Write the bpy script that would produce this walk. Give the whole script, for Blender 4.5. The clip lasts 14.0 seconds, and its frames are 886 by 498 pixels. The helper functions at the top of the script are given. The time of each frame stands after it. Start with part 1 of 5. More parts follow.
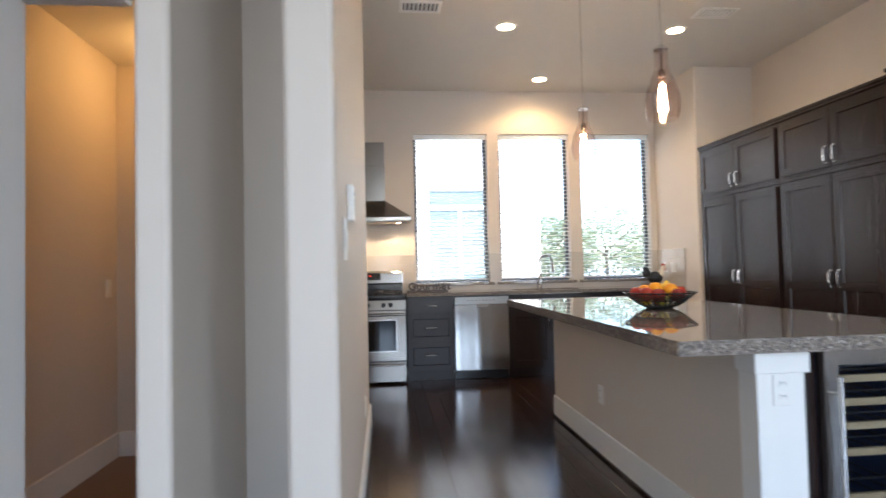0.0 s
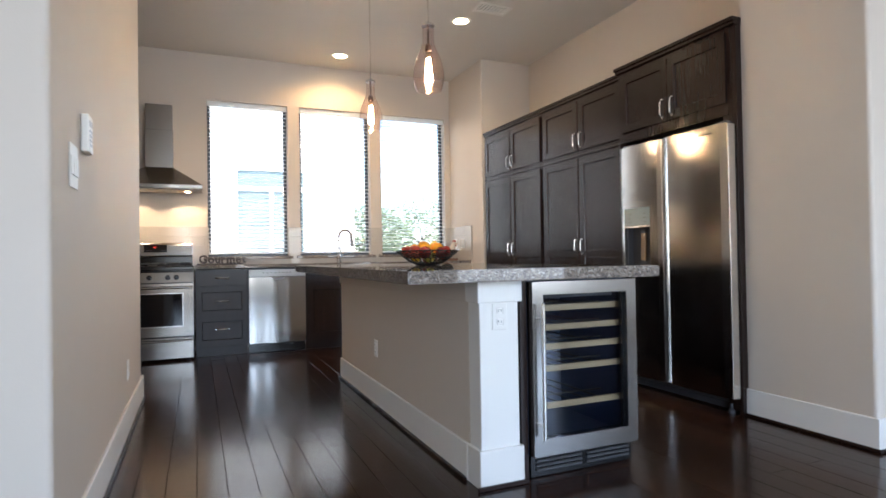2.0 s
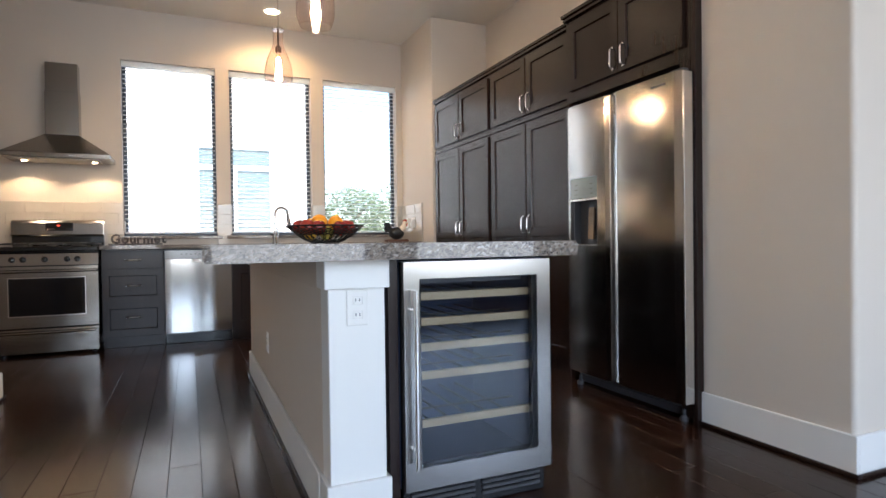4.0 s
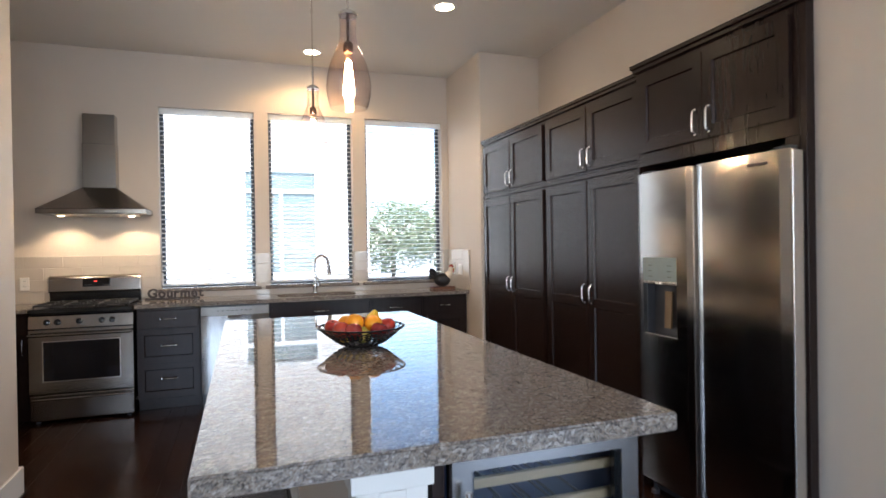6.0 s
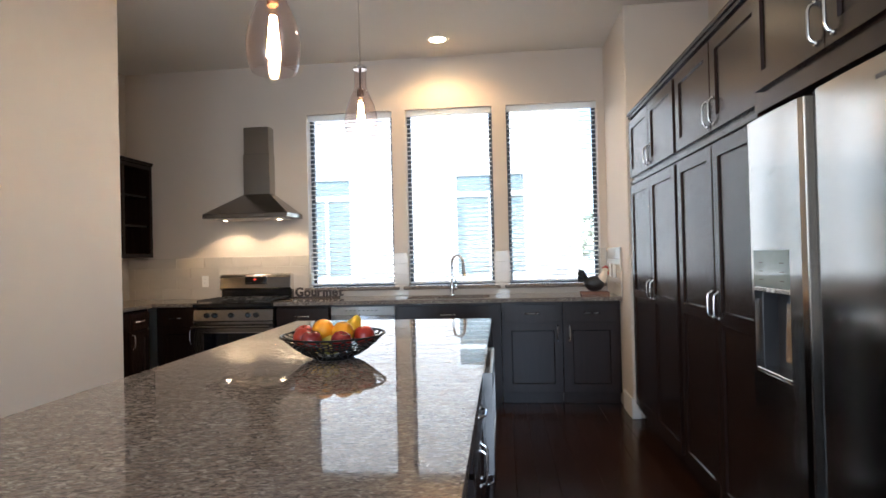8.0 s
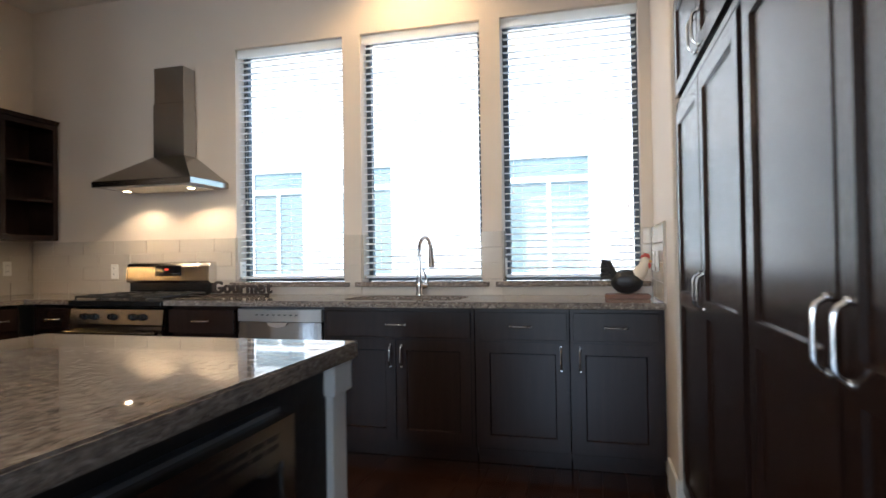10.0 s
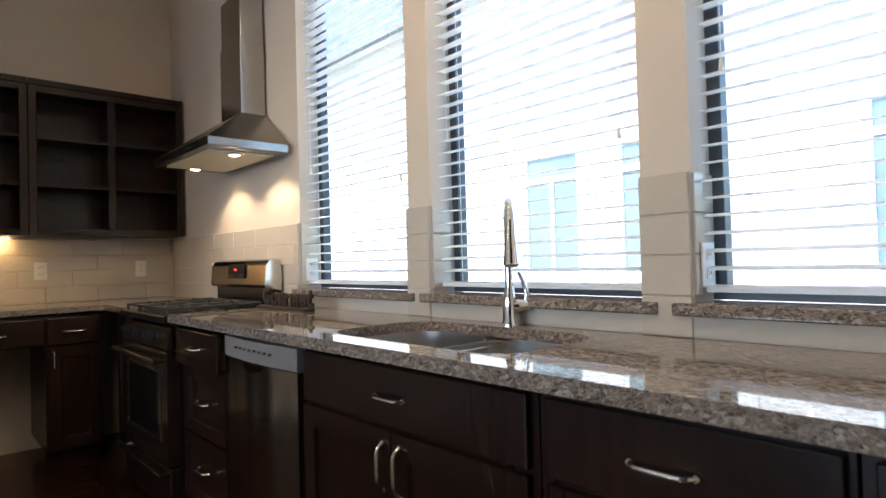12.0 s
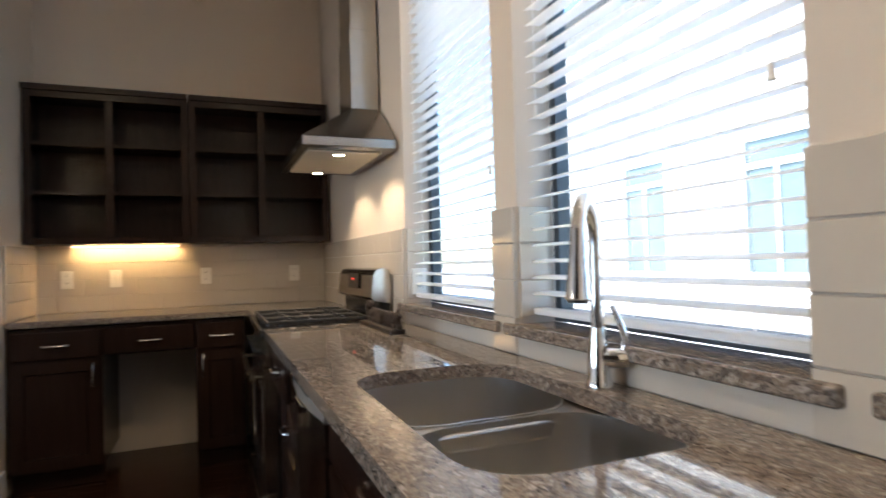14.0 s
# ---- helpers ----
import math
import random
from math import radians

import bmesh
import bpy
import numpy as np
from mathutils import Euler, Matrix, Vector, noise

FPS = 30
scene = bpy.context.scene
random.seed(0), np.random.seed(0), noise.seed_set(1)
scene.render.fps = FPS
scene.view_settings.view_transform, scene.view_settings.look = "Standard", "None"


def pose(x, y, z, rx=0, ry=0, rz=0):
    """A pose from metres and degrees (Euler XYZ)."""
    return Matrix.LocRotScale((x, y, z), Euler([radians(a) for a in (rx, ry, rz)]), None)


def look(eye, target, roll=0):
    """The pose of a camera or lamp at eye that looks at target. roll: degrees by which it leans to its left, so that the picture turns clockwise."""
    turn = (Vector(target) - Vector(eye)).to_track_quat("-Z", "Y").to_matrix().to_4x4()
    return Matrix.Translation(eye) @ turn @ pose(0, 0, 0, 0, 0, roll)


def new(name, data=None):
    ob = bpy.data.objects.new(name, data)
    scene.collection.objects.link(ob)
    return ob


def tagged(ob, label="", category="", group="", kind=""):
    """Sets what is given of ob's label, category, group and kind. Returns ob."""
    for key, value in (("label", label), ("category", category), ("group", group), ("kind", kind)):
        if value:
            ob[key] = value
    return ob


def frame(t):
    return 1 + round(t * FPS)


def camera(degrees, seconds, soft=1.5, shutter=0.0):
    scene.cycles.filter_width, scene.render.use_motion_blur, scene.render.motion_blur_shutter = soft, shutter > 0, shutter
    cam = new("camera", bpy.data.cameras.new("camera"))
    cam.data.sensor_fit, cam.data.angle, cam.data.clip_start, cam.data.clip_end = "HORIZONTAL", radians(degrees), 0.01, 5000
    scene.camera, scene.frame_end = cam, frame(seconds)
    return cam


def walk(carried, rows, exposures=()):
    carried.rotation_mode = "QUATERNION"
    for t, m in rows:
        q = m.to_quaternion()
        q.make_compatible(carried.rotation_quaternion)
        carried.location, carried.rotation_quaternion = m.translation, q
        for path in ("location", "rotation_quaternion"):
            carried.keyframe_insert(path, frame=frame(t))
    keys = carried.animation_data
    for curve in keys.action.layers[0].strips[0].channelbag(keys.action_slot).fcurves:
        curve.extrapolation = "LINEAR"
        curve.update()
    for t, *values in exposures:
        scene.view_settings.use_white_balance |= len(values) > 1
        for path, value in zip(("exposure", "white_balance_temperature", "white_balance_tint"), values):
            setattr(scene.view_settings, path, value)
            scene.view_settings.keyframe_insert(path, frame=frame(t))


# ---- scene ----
cam = camera(75.4, 14.0, shutter=0.4)
PATH = [
    (0, (-1.807, -6.717, 1.213), (-1.606, -4.728, 1.28), -1.3),
    (0.5, (-1.684, -6.839, 1.151), (-1.292, -4.879, 1.215), -1.1),
    (1, (-1.712, -6.903, 1.168), (-1.131, -4.99, 1.209), -1.3),
    (1.5, (-1.652, -6.927, 1.077), (-0.932, -5.061, 1.121), -0.8),
    (2, (-1.562, -6.919, 0.999), (-0.775, -5.08, 1.026), -0.9),
    (2.5, (-1.416, -6.798, 0.864), (-0.551, -4.995, 0.876), -1.0),
    (2.7, (-1.33, -6.734, 0.824), (-0.434, -4.946, 0.829), -1.0),
    (4.8, (-0.751, -6.435, 1.066), (-0.019, -4.575, 1.026), -0.6),
    (5, (-0.759, -6.393, 1.099), (-0.04, -4.527, 1.078), -0.7),
    (5.5, (-0.787, -6.308, 1.302), (-0.082, -4.436, 1.279), -0.9),
    (6, (-0.71, -6.137, 1.416), (-0.048, -4.25, 1.405), -0.9),
    (6.5, (-0.525, -5.993, 1.435), (-0.045, -4.052, 1.447), -0.7),
    (7, (-0.202, -5.926, 1.424), (0.056, -3.943, 1.443), -1.3),
    (7.5, (0.248, -5.78, 1.361), (0.256, -3.78, 1.392), -1.0),
    (8, (0.504, -5.663, 1.346), (0.297, -3.673, 1.366), -1.4),
    (8.5, (0.71, -5.427, 1.272), (0.396, -3.452, 1.303), -1.1),
    (9, (0.859, -4.94, 1.218), (0.488, -2.975, 1.243), -1.0),
    (9.2, (0.945, -4.78, 1.201), (0.557, -2.818, 1.231), -0.9),
    (11.3, (1.227, -2.062, 1.222), (0.152, -0.375, 1.224), -1.7),
    (11.5, (1.229, -1.918, 1.205), (0.022, -0.323, 1.221), -1.7),
    (12, (1.21, -1.46, 1.166), (-0.261, -0.105, 1.204), -1.6),
    (12.5, (1.119, -1.117, 1.151), (-0.442, 0.133, 1.188), -1.4),
    (13, (1.038, -0.904, 1.118), (-0.577, 0.275, 1.166), -1.2),
    (13.5, (1.043, -0.834, 1.153), (-0.665, 0.206, 1.196), -1.3),
    (14, (1.002, -0.816, 1.224), (-0.851, -0.065, 1.265), -1.6),
]
walk(cam, [(t, look(eye, target, roll)) for t, eye, target, roll in PATH],
     exposures=[(0.0, 2.31, 5800, 12), (2.5, 2.27, 5850, 12), (5.0, 2.19, 5900, 13), (7.0, 2.20, 5600, 11), (9.0, 2.11, 5600, 10), (11.5, 2.27, 5500, 8), (14.0, 2.25, 5600, 9)])

# ---- world, sun, large lights ----
CEIL, TOP, ITOP = 3.32, 0.95, 0.945        # ceiling, worktop, island top
SILL, HEADZ, TILE_TOP = 1.04, 2.805, 1.375
WINS = [(-1.455, -0.575), (-0.438, 0.428), (0.567, 1.443)]
LEFT_X, PIL_X, PAN_X = -3.42, 1.512, 1.545

world = bpy.data.worlds.new("sky")
scene.world = world
world.use_nodes = True
wn = world.node_tree.nodes
sky = wn.new("ShaderNodeTexSky")
sky.sky_type, sky.sun_disc = 'NISHITA', False
sky.sun_elevation, sky.sun_rotation = radians(52), radians(200)
world.node_tree.links.new(sky.outputs[0], wn["Background"].inputs[0])
wn["Background"].inputs[1].default_value = 0.15


def lamp(name, kind, energy, colour, m, **kw):
    data = bpy.data.lights.new(name, kind)
    data.energy, data.color = energy, colour
    ob = new(name, data)
    ob.matrix_world = m
    for k, v in kw.items():
        if k == "size":
            data.size = v
        elif k == "size_y":
            data.shape, data.size_y = 'RECTANGLE', v
        elif k == "radius":
            data.shadow_soft_size = v
        elif k == "cone":
            data.spot_size, data.spot_blend = radians(v), 0.4
        elif k == "angle":
            data.angle = radians(v)
    return ob


# the sun stands behind the house, over the living room, and lights the neighbour's wall
lamp("sun", 'SUN', 3.1, (1.0, 0.97, 0.93), look((-6, -14, 26), (0, 4, 0)), angle=0.5)


# ---- small builders ----
def place_of(ob):
    p = Vector((0, 0, 0))
    while ob is not None:
        p = p + ob.location
        ob = ob.parent
    return p


def mesh_of(name, bm, material, smooth=False, origin=None):
    if origin is not None:
        bmesh.ops.translate(bm, verts=bm.verts, vec=-origin)
    me = bpy.data.meshes.new(name)
    bm.to_mesh(me)
    bm.free()
    if material:
        me.materials.append(material)
    if smooth:
        for p in me.polygons:
            p.use_smooth = True
        me.set_sharp_from_angle(angle=radians(42))
    return me


def part(name, bm, material, parent, label="", smooth=False):
    ob = new(name, mesh_of(name, bm, material, smooth, place_of(parent)))
    ob.parent = parent
    if label:
        ob["label"] = label
    return ob


def thing(name, at, label, category, group=""):
    ob = new(name)
    ob.empty_display_size = 0.1
    ob.location = at
    return tagged(ob, label, category, group)


def solid(name, bm, material, label, category, kind="", at=(0, 0, 0), smooth=False, group=""):
    ob = new(name, mesh_of(name, bm, material, smooth, Vector(at)))
    ob.location = at
    return tagged(ob, label, category, group, kind)


def boxes(*lists, bevel=0.0, seg=1):
    """One bmesh of boxes (x0, x1, y0, y1, z0, z1)."""
    bm = bmesh.new()
    for x0, x1, y0, y1, z0, z1 in lists:
        v = [bm.verts.new((x, y, z)) for x in (x0, x1) for y in (y0, y1) for z in (z0, z1)]
        for f in ((0, 1, 3, 2), (4, 6, 7, 5), (0, 4, 5, 1), (2, 3, 7, 6), (0, 2, 6, 4), (1, 5, 7, 3)):
            bm.faces.new([v[i] for i in f])
    if bevel:
        bmesh.ops.bevel(bm, geom=bm.edges[:], offset=bevel, segments=seg, affect='EDGES', profile=0.5)
    bmesh.ops.recalc_face_normals(bm, faces=bm.faces)
    return bm


def prism(points, axis, lo, hi, bevel=0.0):
    """A flat outline pushed along an axis; the outline's two numbers are the other axes in order."""
    bm = bmesh.new()

    def at(p, w):
        return {"x": (w, p[0], p[1]), "y": (p[0], w, p[1]), "z": (p[0], p[1], w)}[axis]
    a = [bm.verts.new(at(p, lo)) for p in points]
    b = [bm.verts.new(at(p, hi)) for p in points]
    bm.faces.new(a)
    bm.faces.new(b)
    n = len(points)
    for i in range(n):
        bm.faces.new((a[i], a[(i + 1) % n], b[(i + 1) % n], b[i]))
    bmesh.ops.recalc_face_normals(bm, faces=bm.faces)
    if bevel:
        bmesh.ops.bevel(bm, geom=[e for e in bm.edges if not e.is_boundary], offset=bevel, segments=2, affect='EDGES')
    return bm


def lathe(profile, at, n=32, axis=Vector((0, 0, 1))):
    """Rings of (radius, height) about an axis through at; a zero radius closes the end."""
    bm = bmesh.new()
    rings = []
    q = Vector((0, 0, 1)).rotation_difference(axis).to_matrix()
    for r, h in profile:
        if r < 1e-6:
            rings.append([bm.verts.new(Vector(at) + q @ Vector((0, 0, h)))])
        else:
            rings.append([bm.verts.new(Vector(at) + q @ Vector((r * math.cos(2 * math.pi * i / n), r * math.sin(2 * math.pi * i / n), h))) for i in range(n)])
    for a, b in zip(rings, rings[1:]):
        for i in range(n):
            j = (i + 1) % n
            if len(a) == 1 and len(b) == 1:
                continue
            if len(a) == 1:
                bm.faces.new((a[0], b[j], b[i]))
            elif len(b) == 1:
                bm.faces.new((a[i], a[j], b[0]))
            else:
                bm.faces.new((a[i], a[j], b[j], b[i]))
    bmesh.ops.recalc_face_normals(bm, faces=bm.faces)
    return bm


def tube(path, r, n=12, closed=False, bm=None):
    """A round bar along points; r is one radius or one for each point."""
    bm = bm or bmesh.new()
    pts = [Vector(p) for p in path]
    rings, up = [], None
    for i, p in enumerate(pts):
        a = pts[i - 1] if i or closed else p
        b = pts[(i + 1) % len(pts)] if i < len(pts) - 1 or closed else p
        d = (b - a).normalized()
        if up is None:
            up = d.orthogonal().normalized()
        up = (up - d * up.dot(d)).normalized()
        side = d.cross(up)
        rad = r[i] if isinstance(r, (list, tuple)) else r
        rings.append([bm.verts.new(p + rad * (math.cos(2 * math.pi * k / n) * up + math.sin(2 * math.pi * k / n) * side)) for k in range(n)])
    pairs = list(zip(rings, rings[1:])) + ([(rings[-1], rings[0])] if closed else [])
    for a, b in pairs:
        for k in range(n):
            bm.faces.new((a[k], a[(k + 1) % n], b[(k + 1) % n], b[k]))
    if not closed:
        bm.faces.new(rings[0])
        bm.faces.new(rings[-1])
    bmesh.ops.recalc_face_normals(bm, faces=bm.faces)
    return bm


def ball(at, r, scale=(1, 1, 1), seg=20, ring=14):
    bm = bmesh.new()
    bmesh.ops.create_uvsphere(bm, u_segments=seg, v_segments=ring, radius=r)
    bmesh.ops.scale(bm, verts=bm.verts, vec=scale)
    bmesh.ops.translate(bm, verts=bm.verts, vec=at)
    return bm


def join(*bms):
    out = bmesh.new()
    for b in bms:
        me = bpy.data.meshes.new("tmp")
        b.to_mesh(me)
        out.from_mesh(me)
        b.free()
        bpy.data.meshes.remove(me)
    return out


# ---- materials ----
class Nodes:
    def __init__(self, name):
        self.m = bpy.data.materials.new(name)
        self.m.use_nodes = True
        self.t = self.m.node_tree
        self.b = self.t.nodes["Principled BSDF"]
        self.tc = self.t.nodes.new("ShaderNodeTexCoord")

    def n(self, kind, **props):
        nd = self.t.nodes.new(kind)
        for k, v in props.items():
            nd.inputs[k].default_value = v
        return nd

    def link(self, a, b):
        self.t.links.new(a, b)

    def coords(self, scale=(1, 1, 1), turn=(0, 0, 0)):
        mp = self.n("ShaderNodeMapping")
        mp.inputs["Scale"].default_value = scale
        mp.inputs["Rotation"].default_value = turn
        geo = self.t.nodes.new("ShaderNodeNewGeometry")
        self.link(geo.outputs["Position"], mp.inputs["Vector"])
        return mp.outputs["Vector"]

    def noise(self, scale, detail=4.0, rough=0.55, vec=None):
        nd = self.n("ShaderNodeTexNoise", Scale=scale, Detail=detail, Roughness=rough)
        if vec is None:
            vec = self.coords()
        self.link(vec, nd.inputs["Vector"])
        return nd.outputs["Fac"]

    def ramp(self, fac, stops):
        nd = self.t.nodes.new("ShaderNodeValToRGB")
        el = nd.color_ramp.elements
        while len(el) < len(stops):
            el.new(0.5)
        for e, (p, c) in zip(el, stops):
            e.position = p
            e.color = (*c, 1) if len(c) == 3 else c
        self.link(fac, nd.inputs["Fac"])
        return nd.outputs["Color"]

    def mix(self, fac, a, b, mode='MIX'):
        nd = self.t.nodes.new("ShaderNodeMixRGB")
        nd.blend_type = mode
        for sock, v in ((nd.inputs[0], fac), (nd.inputs[1], a), (nd.inputs[2], b)):
            if isinstance(v, (int, float)):
                sock.default_value = v
            elif isinstance(v, tuple):
                sock.default_value = (*v, 1)
            else:
                self.link(v, sock)
        return nd.outputs[0]

    def bump(self, fac, strength, distance):
        nd = self.n("ShaderNodeBump", Strength=strength, Distance=distance)
        self.link(fac, nd.inputs["Height"])
        self.link(nd.outputs[0], self.b.inputs["Normal"])

    def span(self, fac, lo, hi):
        nd = self.n("ShaderNodeMapRange")
        nd.inputs["To Min"].default_value, nd.inputs["To Max"].default_value = lo, hi
        self.link(fac, nd.inputs["Value"])
        return nd.outputs[0]


def paint(name, colour, rough=0.6, vary=0.06, bump=0.15, grain=160.0):
    k = Nodes(name)
    dark = tuple(c * (1 - vary) for c in colour)
    big = k.noise(1.3, 3)
    k.link(k.mix(big, dark, colour), k.b.inputs["Base Color"])
    k.link(k.span(k.noise(9.0, 3), rough - 0.06, rough + 0.06), k.b.inputs["Roughness"])
    if bump:
        k.bump(k.noise(grain, 2), bump, 0.002)
    return k.m


def plain(name, colour, rough=0.5, metal=0.0, vary=0.08, scale=30.0):
    k = Nodes(name)
    f = k.noise(scale, 4)
    k.link(k.mix(f, tuple(c * (1 - vary) for c in colour), tuple(min(1, c * (1 + vary)) for c in colour)), k.b.inputs["Base Color"])
    k.link(k.span(f, max(0.02, rough * 0.8), rough * 1.2), k.b.inputs["Roughness"])
    k.b.inputs["Metallic"].default_value = metal
    return k.m


def steel(name, colour=(0.42, 0.405, 0.385), rough=0.21, axis=2):
    """Brushed steel; the brushing runs along the axis."""
    k = Nodes(name)
    sc = [260.0, 260.0, 260.0]
    sc[axis] = 2.5
    lines = k.noise(1.0, 3, 0.6, k.coords(tuple(sc)))
    cloud = k.noise(2.2, 3)
    k.link(k.mix(lines, tuple(c * 0.95 for c in colour), colour), k.b.inputs["Base Color"])
    mixed = k.mix(0.5, lines, cloud)
    k.link(k.span(mixed, rough - 0.03, rough + 0.04), k.b.inputs["Roughness"])
    k.b.inputs["Metallic"].default_value = 1.0
    k.bump(lines, 0.012, 0.0006)
    k.b.inputs["Anisotropic"].default_value = 0.5
    return k.m


def wood(name, dark, light, axis=2, rough=0.32, random_tone=False, gloss_bump=0.08, sheen=0.5):
    k = Nodes(name)
    sc = [34.0, 34.0, 34.0]
    sc[axis] = 2.6
    vec = k.coords(tuple(sc))
    if random_tone:
        oi = k.t.nodes.new("ShaderNodeObjectInfo")
        sh = k.n("ShaderNodeVectorMath")
        sh.operation = 'ADD'
        mul = k.n("ShaderNodeVectorMath")
        mul.operation = 'SCALE'
        mul.inputs[0].default_value = (31, 47, 23)
        k.link(oi.outputs["Random"], mul.inputs["Scale"])
        k.link(vec, sh.inputs[0])
        k.link(mul.outputs[0], sh.inputs[1])
        vec = sh.outputs[0]
    grain = k.noise(1.0, 6, 0.65, vec)
    col = k.ramp(grain, [(0.3, dark), (0.55, tuple((a + b) / 2 for a, b in zip(dark, light))), (0.75, light)])
    col = k.mix(k.span(k.noise(2.0, 2), 0.0, 0.35), col, dark)
    if random_tone:
        col = k.mix(k.span(oi.outputs["Random"], 0.0, 0.55), col, tuple(c * 0.45 for c in dark))
    k.link(col, k.b.inputs["Base Color"])
    if gloss_bump:
        k.link(k.span(grain, rough - 0.03, rough + 0.05), k.b.inputs["Roughness"])
        k.bump(grain, gloss_bump, 0.002)
    else:
        k.link(k.span(k.noise(3.0, 2), rough - 0.02, rough + 0.03), k.b.inputs["Roughness"])
    k.b.inputs["Specular IOR Level"].default_value = sheen
    return k.m


def granite(name):
    k = Nodes(name)
    vec = k.coords((0.62, 1, 1))
    warp = k.noise(35, 3, 0.6, vec)
    v1 = k.n("ShaderNodeTexVoronoi", Scale=150.0)
    mixv = k.mix(0.035, vec, warp)
    k.link(mixv, v1.inputs["Vector"])
    v2 = k.n("ShaderNodeTexVoronoi", Scale=330.0)
    k.link(mixv, v2.inputs["Vector"])
    sep1 = k.t.nodes.new("ShaderNodeSeparateColor")
    k.link(v1.outputs["Color"], sep1.inputs[0])
    sep2 = k.t.nodes.new("ShaderNodeSeparateColor")
    k.link(v2.outputs["Color"], sep2.inputs[0])
    a = k.ramp(sep1.outputs[0], [(0.0, (0.028, 0.025, 0.024)), (0.30, (0.09, 0.078, 0.07)), (0.5, (0.27, 0.225, 0.185)), (0.78, (0.21, 0.15, 0.11)), (0.95, (0.50, 0.46, 0.42))])
    b = k.ramp(sep2.outputs[1], [(0.0, (0.03, 0.028, 0.027)), (0.4, (0.20, 0.175, 0.155)), (0.9, (0.42, 0.385, 0.35))])
    col = k.mix(0.42, a, b)
    cloud = k.noise(7.0, 4)
    col = k.mix(k.span(cloud, 0.0, 0.3), col, (0.125, 0.088, 0.062))
    k.link(col, k.b.inputs["Base Color"])
    k.link(k.span(k.noise(14, 3), 0.015, 0.05), k.b.inputs["Roughness"])
    k.b.inputs["Specular IOR Level"].default_value = 0.36
    return k.m


def glass(name, colour=(1, 1, 1), rough=0.0, ior=1.45):
    k = Nodes(name)
    k.b.inputs["Base Color"].default_value = (*colour, 1)
    k.b.inputs["Transmission Weight"].default_value = 1.0
    k.b.inputs["Roughness"].default_value = rough
    k.b.inputs["IOR"].default_value = ior
    return k.m


def clear_pane(name, tint=(0.96, 0.985, 0.98)):
    """Thin window glass: lets light through straight, with a faint gloss."""
    m = bpy.data.materials.new(name)
    m.use_nodes = True
    t = m.node_tree
    t.nodes.remove(t.nodes["Principled BSDF"])
    tr, gl, mx = t.nodes.new("ShaderNodeBsdfTransparent"), t.nodes.new("ShaderNodeBsdfGlossy"), t.nodes.new("ShaderNodeMixShader")
    lw = t.nodes.new("ShaderNodeLayerWeight")
    pw, sc = t.nodes.new("ShaderNodeMath"), t.nodes.new("ShaderNodeMath")
    pw.operation, sc.operation = 'POWER', 'MULTIPLY_ADD'
    pw.inputs[1].default_value = 5.0
    sc.inputs[1].default_value, sc.inputs[2].default_value = 0.9, 0.035
    t.links.new(lw.outputs["Facing"], pw.inputs[0])
    t.links.new(pw.outputs[0], sc.inputs[0])
    tr.inputs[0].default_value = (*tint, 1)
    gl.inputs["Roughness"].default_value = 0.02
    t.links.new(sc.outputs[0], mx.inputs[0])
    t.links.new(tr.outputs[0], mx.inputs[1])
    t.links.new(gl.outputs[0], mx.inputs[2])
    t.links.new(mx.outputs[0], t.nodes["Material Output"].inputs[0])
    return m


def glow(name, colour, strength):
    k = Nodes(name)
    k.b.inputs["Base Color"].default_value = (*colour, 1)
    k.b.inputs["Emission Color"].default_value = (*colour, 1)
    k.b.inputs["Emission Strength"].default_value = strength
    return k.m


M_WALL = paint("greige wall paint", (0.64, 0.565, 0.485), 0.62, 0.05, 0.25, 140)
M_CEIL = paint("ceiling paint", (0.70, 0.67, 0.62), 0.7, 0.04, 0.25, 120)
M_TRIM = paint("white trim paint", (0.80, 0.78, 0.74), 0.35, 0.03, 0.03, 60)
M_FLOOR = wood("dark floor plank", (0.017, 0.0066, 0.0038), (0.052, 0.0215, 0.0115), 1, 0.17, True, 0.13, 0.36)
M_GROOVE = plain("floor joint", (0.016, 0.009, 0.006), 0.6)
M_CAB = wood("espresso cabinet wood", (0.0155, 0.0082, 0.0064), (0.0240, 0.0127, 0.0098), 2, 0.25, False, 0, 0.31)
M_CABX = wood("espresso cabinet wood across", (0.0155, 0.0082, 0.0064), (0.0240, 0.0127, 0.0098), 1, 0.25, False, 0, 0.31)
M_DARK = plain("cabinet shadow gap", (0.010, 0.007, 0.006), 0.6)
M_GRANITE = granite("speckled granite")
M_STEEL = steel("brushed steel upright", axis=2)
M_STEELX = steel("brushed steel across", (0.35, 0.32, 0.285), 0.2, 0)
M_SINK = steel("satin sink steel", (0.58, 0.565, 0.545), 0.30, 0)
M_FRIDGE = steel("smooth brushed door steel", (0.43, 0.42, 0.405), 0.16, 2)
M_CHROME = plain("chrome", (0.78, 0.78, 0.78), 0.06, 1.0, 0.03)
M_NICKEL = plain("satin nickel", (0.74, 0.72, 0.69), 0.2, 1.0, 0.05)
M_BLACK = plain("black enamel", (0.012, 0.012, 0.013), 0.18, 0.0, 0.2)
M_IRON = plain("cast iron", (0.018, 0.017, 0.017), 0.55, 0.0, 0.25, 90)
M_PLASTIC = plain("white plastic", (0.78, 0.76, 0.72), 0.35, 0.0, 0.03)
